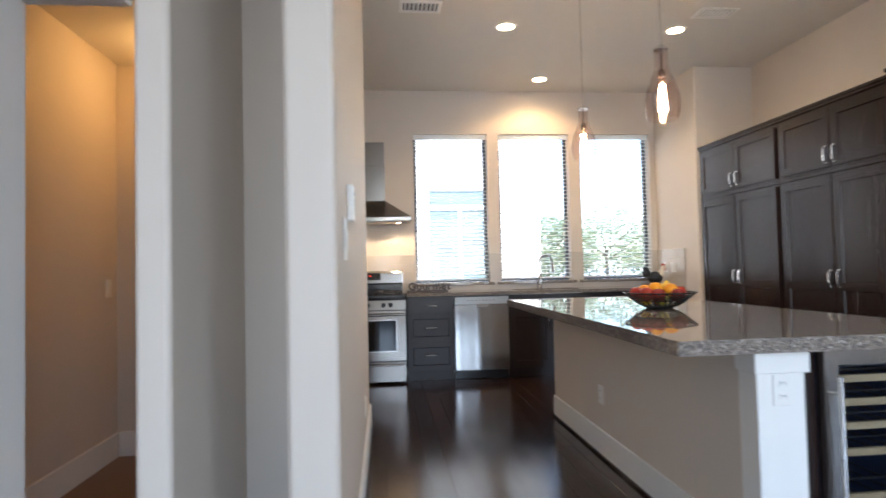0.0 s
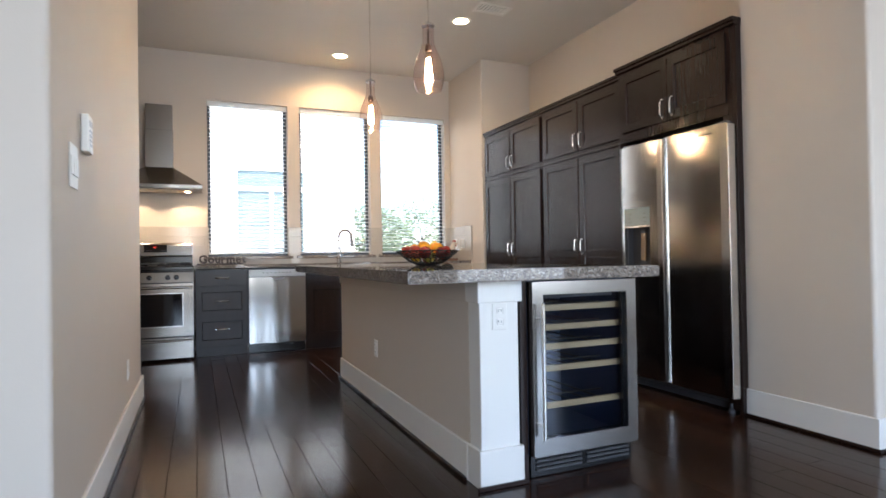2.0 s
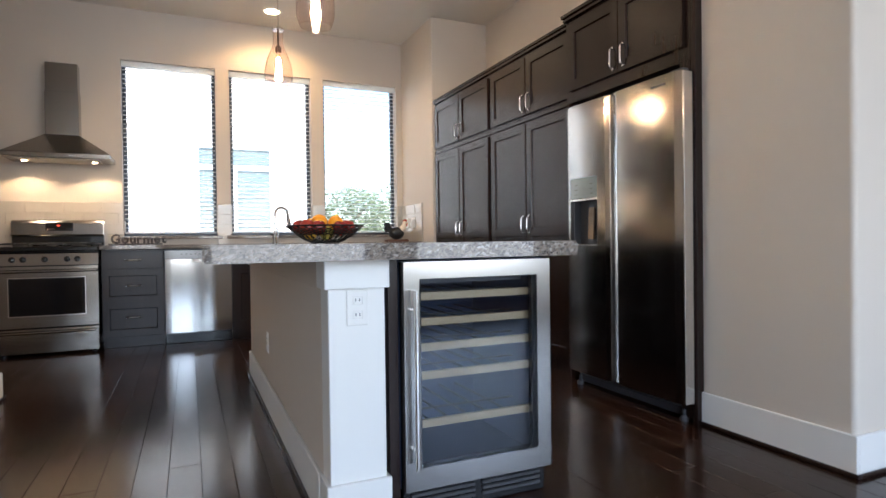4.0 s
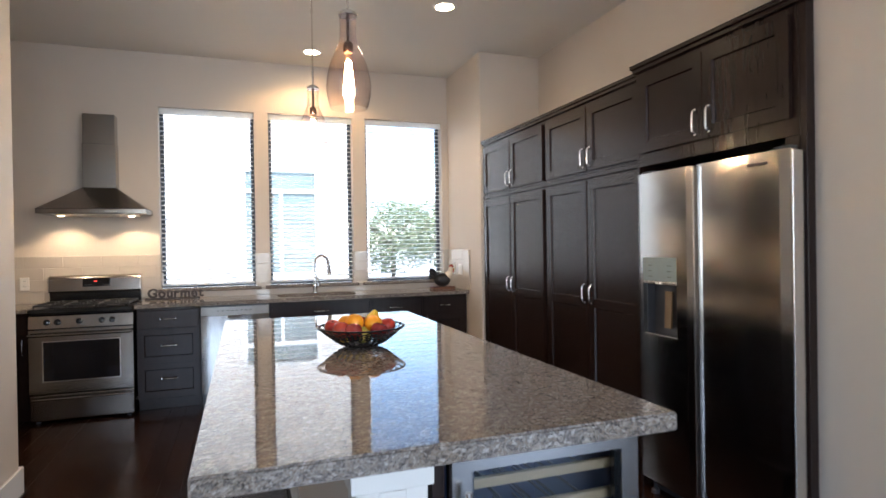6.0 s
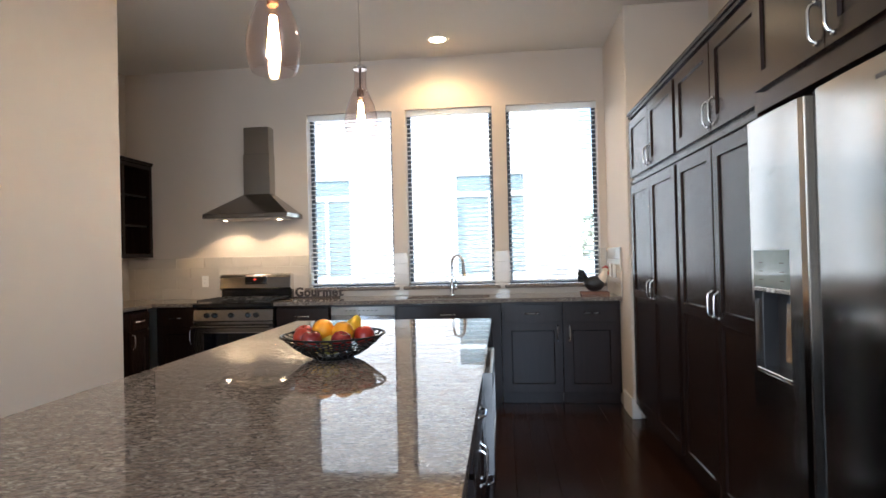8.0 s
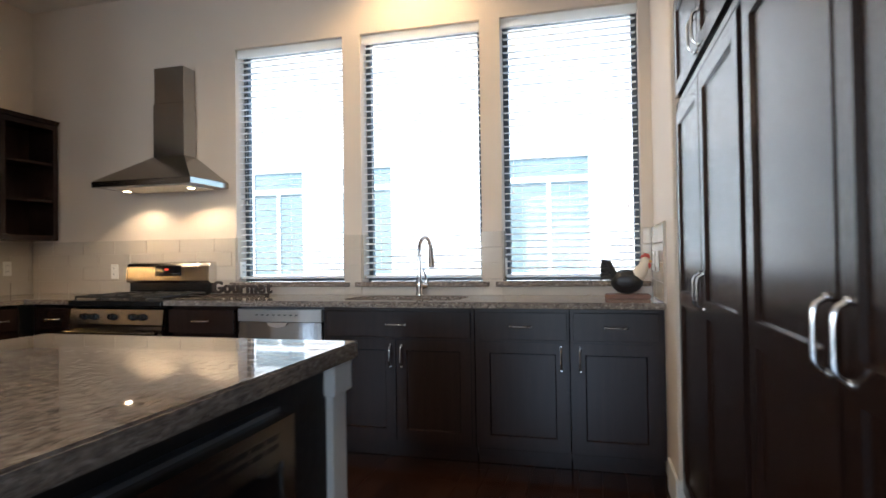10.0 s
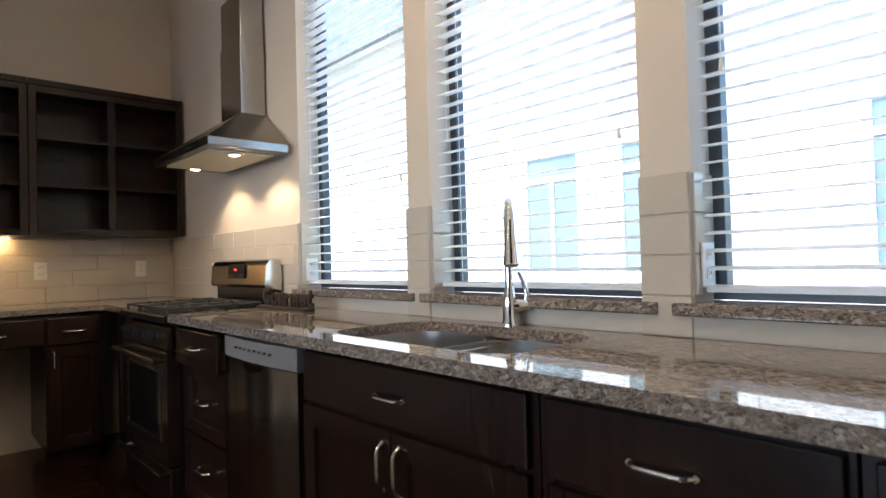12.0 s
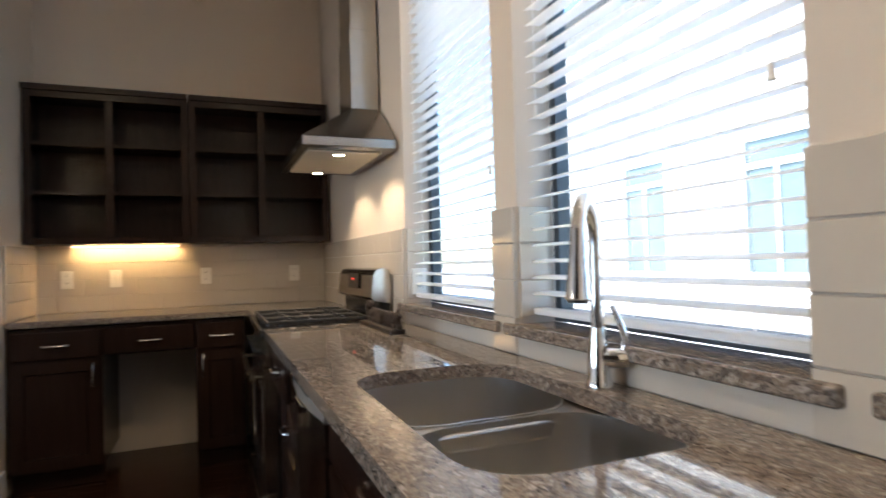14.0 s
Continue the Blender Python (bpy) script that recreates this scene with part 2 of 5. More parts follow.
M_GREYPLASTIC = plain("dark grey plastic", (0.05, 0.05, 0.055), 0.4)
M_BLACKGLASS = plain("black glass", (0.006, 0.006, 0.008), 0.05, 0.0, 0.1)
M_TILE = plain("glazed cream tile", (0.53, 0.48, 0.415), 0.1, 0.0, 0.05, 6.0)
M_GROUT = paint("grout", (0.56, 0.51, 0.45), 0.8, 0.08, 0.2, 300)
def slat_white():
    """White slat that lets a little light through."""
    m = plain("white blind slat", (0.90, 0.905, 0.90), 0.4, 0.0, 0.02)
    t = m.node_tree
    tl, mx = t.nodes.new("ShaderNodeBsdfTranslucent"), t.nodes.new("ShaderNodeMixShader")
    tl.inputs[0].default_value = (0.97, 0.965, 0.95, 1)
    mx.inputs[0].default_value = 0.72
    t.links.new(t.nodes["Principled BSDF"].outputs[0], mx.inputs[1])
    t.links.new(tl.outputs[0], mx.inputs[2])
    t.links.new(mx.outputs[0], t.nodes["Material Output"].inputs[0])
    return m


M_BLIND = slat_white()
M_FRAME = plain("dark bronze window frame", (0.045, 0.055, 0.065), 0.4)
M_PANE = clear_pane("window pane")
M_WARM = glow("warm lamp", (1.0, 0.72, 0.40), 18.0)

# ---- the shell ----
WT = 0.16   # thickness of the outer wall


def wall(name, bm, label, material=None):
    return solid(name, bm, material or M_WALL, label, "wall", "structure")


# window wall with three openings
blocks = [(LEFT_X - 0.2, WINS[0][0], 0, WT, 0, CEIL), (WINS[0][1], WINS[1][0], 0, WT, 0, CEIL),
          (WINS[1][1], WINS[2][0], 0, WT, 0, CEIL), (WINS[2][1], 2.4, 0, WT, 0, CEIL)]
for a, b in WINS:
    blocks += [(a, b, 0, WT, 0, SILL - 0.03), (a, b, 0, WT, HEADZ, CEIL)]
wall("wall_north", boxes(*blocks), "greige painted wall with three tall window openings")
wall("wall_west", boxes((LEFT_X - 0.16, LEFT_X, -1.87, 0, 0, CEIL)), "greige painted wall behind the open shelves")
wall("wall_return", boxes((LEFT_X - 0.16, -2.66, -2.33, -1.87, 0, CEIL), (-2.66, -2.09, -2.49, -2.34, 0, CEIL)), "short greige wall closing the counter nook")
wall("wall_pilaster", boxes((PIL_X, 2.2, -0.945, 0, 0, CEIL), bevel=0.012, seg=2), "greige boxed-out wall beside the counter end")
wall("wall_east", boxes((2.17, 2.33, -4.5, -0.945, 0, CEIL)), "greige painted wall above the pantry cabinets")


def bullnose(x0, x1, y0, y1, r, corners):
    """A wall's plan outline with some corners rounded: names of corners are ne, nw, se, sw."""
    out = []
    for tag, cx, cy, sx, sy, a0 in (("sw", x0, y0, 1, 1, 180), ("se", x1, y0, -1, 1, 270), ("ne", x1, y1, -1, -1, 0), ("nw", x0, y1, 1, -1, 90)):
        if tag in corners:
            for i in range(9):
                a = radians(a0 + i * 90 / 8)
                out.append((cx + sx * r + r * math.cos(a), cy + sy * r + r * math.sin(a)))
        else:
            out.append((cx, cy))
    return out


wall("wall_partition", prism(bullnose(-2.11, -1.952, -4.95, -2.17, 0.022, ("se", "sw", "ne")), "z", 0, CEIL), "greige partition wall with rounded bullnose corners")
wall("wall_fridge_end", prism(bullnose(1.53, 2.6, -5.14, -4.406, 0.022, ("sw",)), "z", 0, CEIL), "greige wall end beside the refrigerator panel")
wall("wall_alcove_back", boxes((-2.46, -2.11, -4.05, -3.9, 0, CEIL)), "pale greige back wall of the hall alcove")
wall("wall_hall_divider", prism(bullnose(-2.545, -2.44, -4.95, -2.62, 0.022, ("se", "sw")), "z", 0, CEIL), "slim greige wall between hall and alcove")
wall("wall_hall_left", boxes((-3.78, -3.62, -5.05, -2.62, 0, 2.68)), "greige hall wall lit by a warm lamp")
wall("wall_hall_end", boxes((-3.78, -2.44, -2.62, -2.5, 0, 2.68)), "greige end wall of the warm hall")
wall("wall_hall_front", boxes((-5.2, -2.86, -5.07, -4.95, 0, CEIL), (-2.86, -2.545, -5.07, -4.95, 2.03, CEIL)), "greige wall with a cased opening to the hall")
solid("ceiling_hall", boxes((-3.78, -2.44, -4.95, -2.5, 2.66, 2.76)), M_CEIL, "painted ceiling of the warm hall", "ceiling", "structure")
solid("trim_hall_opening", boxes((-2.94, -2.848, -5.085, -4.935, 0, 2.11), (-2.848, -2.549, -5.085, -4.935, 2.018, 2.11), bevel=0.004), M_TRIM, "white casing round the hall opening", "trim", "structure")
# closing walls of the living room behind the camera, with tall windows
BACK = -11.0
bk = [(-5.2, -3.6, BACK - 0.16, BACK, 0, CEIL), (-1.6, -0.6, BACK - 0.16, BACK, 0, CEIL), (1.4, 2.2, BACK - 0.16, BACK, 0, CEIL), (4.2, 5.6, BACK - 0.16, BACK, 0, CEIL)]
for a, b in ((-3.6, -1.6), (-0.6, 1.4), (2.2, 4.2)):
    bk += [(a, b, BACK - 0.16, BACK, 0, 0.6), (a, b, BACK - 0.16, BACK, 2.8, CEIL)]
wall("wall_south", boxes(*bk), "greige living room wall with tall window openings")
wall("wall_living_west", boxes((-5.36, -5.2, BACK, -4.95, 0, CEIL)), "plain greige living room wall")
wall("wall_living_east", boxes((5.6, 5.76, BACK, -5.1, 0, CEIL)), "plain greige living room wall")
wall("wall_living_north", boxes((2.6, 5.76, -5.1, -4.94, 0, CEIL)), "plain greige living room wall")
solid("ceiling", boxes((-5.4, 5.8, BACK - 0.2, 0.2, CEIL, CEIL + 0.12)), M_CEIL, "smooth painted ceiling in pale greige", "ceiling", "structure")
for i, x in enumerate((-2.6, 0.4, 3.2)):
    lamp("living_window_light", 'AREA', 20, (0.78, 0.89, 1.0), look((x, BACK + 0.02, 1.7), (x, -5, 1.6)), size=2.0, size_y=2.2)

# baseboards with a stepped top edge
def baseboard(name, runs, shoe=()):
    bm = []
    for x0, x1, y0, y1 in runs:
        bm.append((x0, x1, y0, y1, 0.0, 0.165))
    ob = solid(name, boxes(*bm, bevel=0.004), M_TRIM, "tall white painted baseboard", "baseboard", "structure")
    for x0, x1, y0, y1 in shoe:
        part("shoe_moulding", boxes((x0, x1, y0, y1, 0.0, 0.018), bevel=0.004), M_CABX, ob, "dark stained shoe moulding")
    return ob


baseboard("baseboard_partition", [(-1.951, -1.936, -4.966, -2.155), (-2.111, -1.951, -4.966, -4.951), (-2.111, -1.951, -2.169, -2.155)], [(-1.9355, -1.92, -4.98, -2.14), (-2.111, -1.9365, -4.981, -4.967)])
baseboard("baseboard_fridge_end", [(1.514, 1.529, -5.156, -4.40), (1.529, 2.6, -5.156, -5.141)], [(1.498, 1.5135, -5.171, -4.40), (1.5145, 2.6, -5.171, -5.157)])
baseboard("baseboard_pilaster", [(1.497, 1.511, -0.96, -0.64), (1.511, 1.568, -0.961, -0.946)])
baseboard("baseboard_alcove", [(-2.425, -2.112, -4.066, -4.051), (-2.439, -2.425, -4.94, -4.051)])
baseboard("baseboard_divider", [(-2.545, -2.44, -4.966, -4.951)])
baseboard("baseboard_hall", [(-3.619, -3.604, -4.94, -2.636), (-3.604, -2.546, -2.636, -2.621)])
baseboard("baseboard_return", [(-2.659, -2.645, -2.32, -1.86), (-2.76, -2.659, -1.869, -1.855)])
floor = solid("floor", boxes((-5.4, 5.8, BACK - 0.2, 0.2, -0.1, -0.006)), M_GROOVE, "dark stained hardwood plank floor, glossy", "floor", "structure")
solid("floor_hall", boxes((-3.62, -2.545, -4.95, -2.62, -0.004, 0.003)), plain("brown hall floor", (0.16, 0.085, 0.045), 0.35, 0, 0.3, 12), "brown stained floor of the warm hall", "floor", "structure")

# ---- windows, sills and blinds ----
def pane_frame(x0, x1, z0, z1, y0, y1, w, low=None, high=None):
    """A rectangular frame in one piece; low and high: other widths of the lower and upper bar."""
    low, high = low or w, high or w
    bm = bmesh.new()
    ring = []
    for y in (y0, y1):
        o = [bm.verts.new((x, y, z)) for x, z in ((x0, z0), (x1, z0), (x1, z1), (x0, z1))]
        n = [bm.verts.new((x, y, z)) for x, z in ((x0 + w, z0 + low), (x1 - w, z0 + low), (x1 - w, z1 - high), (x0 + w, z1 - high))]
        ring.append((o, n))
    (o0, n0), (o1, n1) = ring
    for k in range(4):
        j = (k + 1) % 4
        bm.faces.new((o0[k], o0[j], n0[j], n0[k]))
        bm.faces.new((o1[k], n1[k], n1[j], o1[j]))
        bm.faces.new((o0[k], o1[k], o1[j], o0[j]))
        bm.faces.new((n0[k], n0[j], n1[j], n1[k]))
    bmesh.ops.recalc_face_normals(bm, faces=bm.faces)
    return bm


def build_window(i, a, b):
    win = thing("window_%d" % (i + 1), ((a + b) / 2, 0.13, SILL), "tall fixed window with a dark bronze frame", "window")
    tagged(win, kind="structure")
    part("window_frame", pane_frame(a, b, SILL, HEADZ, 0.115, 0.158, 0.036), M_FRAME, win)
    pane = part("pane", boxes((a + 0.036, b - 0.036, 0.134, 0.140, SILL + 0.036, HEADZ - 0.036)), M_PANE, win)
    pane.visible_shadow = False
    sill = boxes((a - 0.048, b + 0.048, -0.034, -0.001, SILL - 0.034, SILL - 0.001), (a + 0.002, b - 0.002, -0.001, 0.114, SILL - 0.029, SILL - 0.001), bevel=0.004)
    solid("window_sill", sill, M_GRANITE, "polished speckled granite window sill", "window sill", at=((a + b) / 2, 0.03, SILL - 0.034), group="granite window sills")


def slat_mesh(length):
    bm = bmesh.new()
    n, w = 5, 0.050
    top, low = [], []
    for i in range(n):
        u = i / (n - 1) - 0.5
        z = 0.0032 * (1 - 4 * u * u)
        top.append((u * w, z + 0.0014))
        low.append((u * w, z - 0.0014))
    ring = top + low[::-1]
    A = [bm.verts.new((-length / 2, y, z)) for y, z in ring]
    B = [bm.verts.new((length / 2, y, z)) for y, z in ring]
    bm.faces.new(A)
    bm.faces.new(B[::-1])
    for k in range(len(ring)):
        j = (k + 1) % len(ring)
        bm.faces.new((A[k], B[k], B[j], A[j]))
    bmesh.ops.recalc_face_normals(bm, faces=bm.faces)
    return mesh_of("slat", bm, M_BLIND)


def build_blind(a, b):
    mid = (a + b) / 2
    bl = thing("window_blind", (mid, 0.06, SILL + 0.02), "white two inch horizontal blind, lowered with open slats", "blind", "window blinds")
    part("valance", boxes((a + 0.004, b - 0.004, 0.022, 0.034, HEADZ - 0.066, HEADZ - 0.004), bevel=0.003), M_BLIND, bl, "white moulded valance")
    part("headrail", boxes((a + 0.008, b - 0.008, 0.036, 0.085, HEADZ - 0.05, HEADZ - 0.006)), M_BLIND, bl)
    part("bottom_rail", boxes((a + 0.012, b - 0.012, 0.036, 0.086, SILL + 0.024, SILL + 0.042), bevel=0.004), M_BLIND, bl)
    me = slat_mesh(b - a - 0.024)
    z, tilt = SILL + 0.085, radians(8)
    while z < HEADZ - 0.075:
        s = new("slat", me)
        s.parent = bl
        s.location = Vector((mid, 0.061, z)) - bl.location
        s.rotation_euler = (tilt, 0, 0)
        z += 0.0455
    for x in (a + 0.13, mid, b - 0.13):
        part("ladder_cord", tube([(x, 0.0345, SILL + 0.03), (x, 0.0345, HEADZ - 0.05)], 0.0009, 5), M_BLIND, bl)
    for x, zt in ((a + 0.075, 1.62), (b - 0.075, 1.50)):
        part("pull_cord", tube([(x, 0.026, HEADZ - 0.06), (x, 0.026, zt + 0.02)], 0.0009, 5), M_BLIND, bl)
        part("tassel", lathe([(0.0, 0.03), (0.004, 0.028), (0.007, 0.0), (0.0, -0.001)], (x, 0.026, zt), 10), M_PLASTIC, bl, "small pale cord tassel", True)


for i, (a, b) in enumerate(WINS):
    build_window(i, a, b)
    build_blind(a, b)

# ---- worktops ----
def slab_with_hole(x0, x1, y0, y1, z0, z1, hole, r, bevel=0.006):
    """A slab with a round-cornered hole through it."""
    hx0, hx1, hy0, hy1 = hole
    bm = bmesh.new()
    n = 8
    inner = []
    for cx, cy, a0 in ((hx1 - r, hy1 - r, 0), (hx0 + r, hy1 - r, 90), (hx0 + r, hy0 + r, 180), (hx1 - r, hy0 + r, 270)):
        for k in range(n + 1):
            a = radians(a0 + 90 * k / n)
            inner.append((cx + r * math.cos(a), cy + r * math.sin(a)))
    corners = [(x1, y1), (x0, y1), (x0, y0), (x1, y0)]
    for z, flip in ((z1, False), (z0, True)):
        iv = [bm.verts.new((x, y, z)) for x, y in inner]
        ov = [bm.verts.new((x, y, z)) for x, y in corners]
        m = n + 1
        for q in range(4):
            arc = iv[q * m:(q + 1) * m]
            for k in range(n):
                bm.faces.new((ov[q], arc[k + 1], arc[k]))
            bm.faces.new((ov[q], ov[(q + 1) % 4], iv[((q + 1) * m) % (4 * m)], arc[-1]))
        if not flip:
            ti, to = iv, ov
        else:
            for k in range(len(iv)):
                j = (k + 1) % len(iv)
                bm.faces.new((ti[k], ti[j], iv[j], iv[k]))
            for k in range(4):
                j = (k + 1) % 4
                bm.faces.new((to[k], to[j], ov[j], ov[k]))
    bmesh.ops.recalc_face_normals(bm, faces=bm.faces)
    return bm


HOLE = (-0.385, 0.372, -0.515, -0.105)
solid("worktop", slab_with_hole(-1.592, PIL_X - 0.002, -0.61, -0.011, TOP - 0.035, TOP, HOLE, 0.115), M_GRANITE,
      "polished speckled granite worktop with a sink cut-out", "worktop", at=(0, -0.33, TOP - 0.042))
L_out = [(LEFT_X + 0.011, -0.011), (-2.376, -0.011), (-2.376, -0.61), (-2.77, -0.61), (-2.77, -1.858), (LEFT_X + 0.011, -1.858)]
solid("worktop", prism(L_out, "z", TOP - 0.035, TOP, 0.005), M_GRANITE, "L-shaped polished granite worktop beside the range", "worktop", at=(-3.0, -0.6, TOP - 0.042))


def bowl_shell(x0, x1, y0, y1, zt, depth, r, t=0.004):
    """One sink bowl: a round-cornered tub with a thickness."""
    bm = bmesh.new()
    rings = []
    for inset, z in ((0.0, zt), (0.006, zt - depth * 0.6), (0.018, zt - depth * 0.88), (0.055, zt - depth), (0.14, zt - depth - 0.004)):
        ring = []
        a0, a1, b0, b1 = x0 + inset, x1 - inset, y0 + inset, y1 - inset
        rr = min(max(r - inset * 0.3, 0.02), 0.46 * (a1 - a0), 0.46 * (b1 - b0))
        for cx, cy, s in ((a1 - rr, b1 - rr, 0), (a0 + rr, b1 - rr, 90), (a0 + rr, b0 + rr, 180), (a1 - rr, b0 + rr, 270)):
            for k in range(7):
                a = radians(s + 15 * k)
                ring.append(bm.verts.new((cx + rr * math.cos(a), cy + rr * math.sin(a), z)))
        rings.append(ring)
    for a, b in zip(rings, rings[1:]):
        for k in range(len(a)):
            j = (k + 1) % len(a)
            bm.faces.new((a[k], b[k], b[j], a[j]))
    bm.faces.new(rings[-1])
    bmesh.ops.recalc_face_normals(bm, faces=bm.faces)
    for f in bm.faces:
        if f.calc_center_median().z < zt - depth * 0.95 and f.normal.z < 0:
            bmesh.ops.reverse_faces(bm, faces=bm.faces)
            break
    bmesh.ops.solidify(bm, geom=bm.faces[:], thickness=t)
    return bm


sink = thing("kitchen_sink", (0, -0.3, TOP - 0.25), "double bowl undermount stainless steel sink", "sink")
zr = TOP - 0.036
part("left_bowl", bowl_shell(-0.392, -0.012, -0.526, -0.095, zr, 0.19, 0.12), M_SINK, sink, smooth=True)
part("right_bowl", bowl_shell(0.010, 0.380, -0.526, -0.095, zr, 0.20, 0.12), M_SINK, sink, smooth=True)
part("divider", boxes((-0.017, 0.015, -0.524, -0.097, zr - 0.05, zr - 0.012), bevel=0.007, seg=3), M_SINK, sink)
for cy, s_ in ((-0.215, 1), (-0.406, -1)):
    web = [(-0.132 + 0.119 * math.cos(radians(a)), cy + s_ * 0.119 * math.sin(radians(a))) for a in range(0, 91, 10)]
    web += [(0.130 + 0.119 * math.cos(radians(a)), cy + s_ * 0.119 * math.sin(radians(a))) for a in range(90, 181, 10)]
    part("flange", prism(web, "z", zr - 0.012, zr - 0.004), M_SINK, sink)
for x in (-0.202, 0.195):
    part("drain", lathe([(0.0, 0.004), (0.02, 0.004), (0.045, 0.008), (0.048, 0.002)], (x, -0.30, zr - 0.198), 24), M_CHROME, sink, "chrome strainer", True)

fx, fy = 0.004, -0.066
tap = thing("kitchen_faucet", (fx, fy, TOP), "chrome gooseneck pull-down kitchen faucet with side lever", "faucet")
part("base", lathe([(0.0, 0.0), (0.029, 0.0), (0.029, 0.012), (0.024, 0.02), (0.023, 0.075), (0.019, 0.10), (0.0155, 0.125), (0.0, 0.126)], (fx, fy, TOP), 28), M_CHROME, tap, smooth=True)
sd = Vector((0.685, -0.728, 0))
neck = [Vector((fx, fy, TOP + 0.11)), Vector((fx, fy, TOP + 0.2)), Vector((fx, fy, TOP + 0.30))]
for k in range(1, 13):
    a = math.pi * k / 13
    neck.append(Vector((fx, fy, TOP + 0.30)) + sd * (0.088 * (1 - math.cos(a))) + Vector((0, 0, 0.088 * math.sin(a))))
part("spout", tube(neck, 0.0135, 16), M_CHROME, tap, smooth=True)
tip = neck[-1]
down = (sd * 0.12 + Vector((0, 0, -1))).normalized()
part("spray_head", lathe([(0.0, -0.004), (0.0145, -0.004), (0.0155, 0.03), (0.0215, 0.10), (0.0235, 0.125), (0.019, 0.129), (0.0, 0.129)], tip, 24, down), M_CHROME, tap, "chrome spray head with dark nozzle face", True)
part("nozzle", lathe([(0.0, 0.1295), (0.018, 0.1295), (0.018, 0.132), (0.0, 0.132)], tip, 24, down), M_GREYPLASTIC, tap)
hd = Vector((0.72, 0.69, 0)).normalized()
hub = Vector((fx, fy, TOP + 0.062))
part("valve", lathe([(0.021, 0.012), (0.021, 0.055), (0.017, 0.062), (0.0, 0.063)], hub, 22, hd), M_CHROME, tap, smooth=True)
lever = [hub + hd * 0.05 + Vector((0, 0, 0.01)), hub + hd * 0.056 + Vector((0, 0, 0.04)), hub + hd * 0.045 + Vector((0, 0, 0.075)), hub + hd * 0.03 + Vector((0, 0, 0.11))]
part("lever", tube(lever, [0.009, 0.0085, 0.0075, 0.006], 12), M_CHROME, tap, smooth=True)


# ---- cabinet fronts ----
def turned(at, facing):
    """Local x runs along the front, z up, and -y faces the room."""
    return Matrix.Translation(at) @ Matrix.Rotation(radians({"south": 0, "west": -90, "east": 90}[facing]), 4, 'Z')


def set_at(bm, m):
    bmesh.ops.transform(bm, matrix=m, verts=bm.verts)
    return bm


def shaker(w, h, t=0.02, rail=0.062, mid=None):
    """A framed door leaf with recessed panels in one piece; mid is the height of a middle rail."""
    xs = [0, rail, w - rail, w]
    zs = [0, rail, h - rail, h] if not mid else [0, rail, mid - rail / 2, mid + rail / 2, h - rail, h]
    bm = bmesh.new()
    f = {(i, j): bm.verts.new((x, -t, z)) for i, x in enumerate(xs) for j, z in enumerate(zs)}
    k = {(i, j): bm.verts.new((x, 0, z)) for i, x in enumerate(xs) for j, z in enumerate(zs)}
    ni, nj = len(xs) - 1, len(zs) - 1
    for i in range(ni):
        for j in range(nj):
            bm.faces.new((k[i, j], k[i, j + 1], k[i + 1, j + 1], k[i + 1, j]))
            c = [f[i, j], f[i + 1, j], f[i + 1, j + 1], f[i, j + 1]]
            if i == 1 and j % 2 == 1:
                e = 0.006
                r = [bm.verts.new((xs[i] + e, -t + 0.010, zs[j] + e)), bm.verts.new((xs[i + 1] - e, -t + 0.010, zs[j] + e)),
                     bm.verts.new((xs[i + 1] - e, -t + 0.010, zs[j + 1] - e)), bm.verts.new((xs[i] + e, -t + 0.010, zs[j + 1] - e))]
                bm.faces.new(r)
                for q in range(4):
                    bm.faces.new((c[q], c[(q + 1) % 4], r[(q + 1) % 4], r[q]))
            else:
                bm.faces.new(c)
    for i in range(ni):
        bm.faces.new((f[i, 0], k[i, 0], k[i + 1, 0], f[i + 1, 0]))
        bm.faces.new((f[i, nj], f[i + 1, nj], k[i + 1, nj], k[i, nj]))
    for j in range(nj):
        bm.faces.new((f[0, j], f[0, j + 1], k[0, j + 1], k[0, j]))
        bm.faces.new((f[ni, j], k[ni, j], k[ni, j + 1], f[ni, j + 1]))
    bmesh.ops.recalc_face_normals(bm, faces=bm.faces)
    return bm


def slab_front(w, h, t=0.02):
    return boxes((0, w, -t, 0, 0, h), bevel=0.003, seg=2)


def pull(length=0.115, upright=False):
    pts = []
    for k in range(13):
        u = k / 12 - 0.5
        out = -0.022 * (1 - (2 * abs(u)) ** 7) - 0.002
        pts.append((0, out, u * length) if upright else (u * length, out, 0))
    bm = tube(pts, 0.0052, 8)
    for s in (-1, 1):
        e = s * length / 2
        c = (0, -0.001, e) if upright else (e, -0.001, 0)
        bm = join(bm, lathe([(0.0, 0.0), (0.0085, 0.0), (0.0085, 0.004), (0.006, 0.007), (0.0, 0.007)], c, 10, Vector((0, -1, 0))))
    return bm


def front(owner, m, x0, x1, z0, z1, kind="shaker", handle=None, mid=None, name="door"):
    """A door or drawer front with its pull. handle: (x, z, upright) in the unit's own measures."""
    w, h = x1 - x0, z1 - z0
    bm = shaker(w, h, mid=mid, rail=0.05 if name == "drawer" else 0.062) if kind == "shaker" else slab_front(w, h)
    d = part(name, set_at(bm, m @ Matrix.Translation((x0, 0, z0))), M_CAB, owner)
    if handle:
        hx, hz, up = handle
        part("handle", set_at(pull(0.125 if up else 0.115, up), m @ Matrix.Translation((hx, -0.0195, hz))), M_NICKEL, d, "arched satin nickel pull", True)
    return d


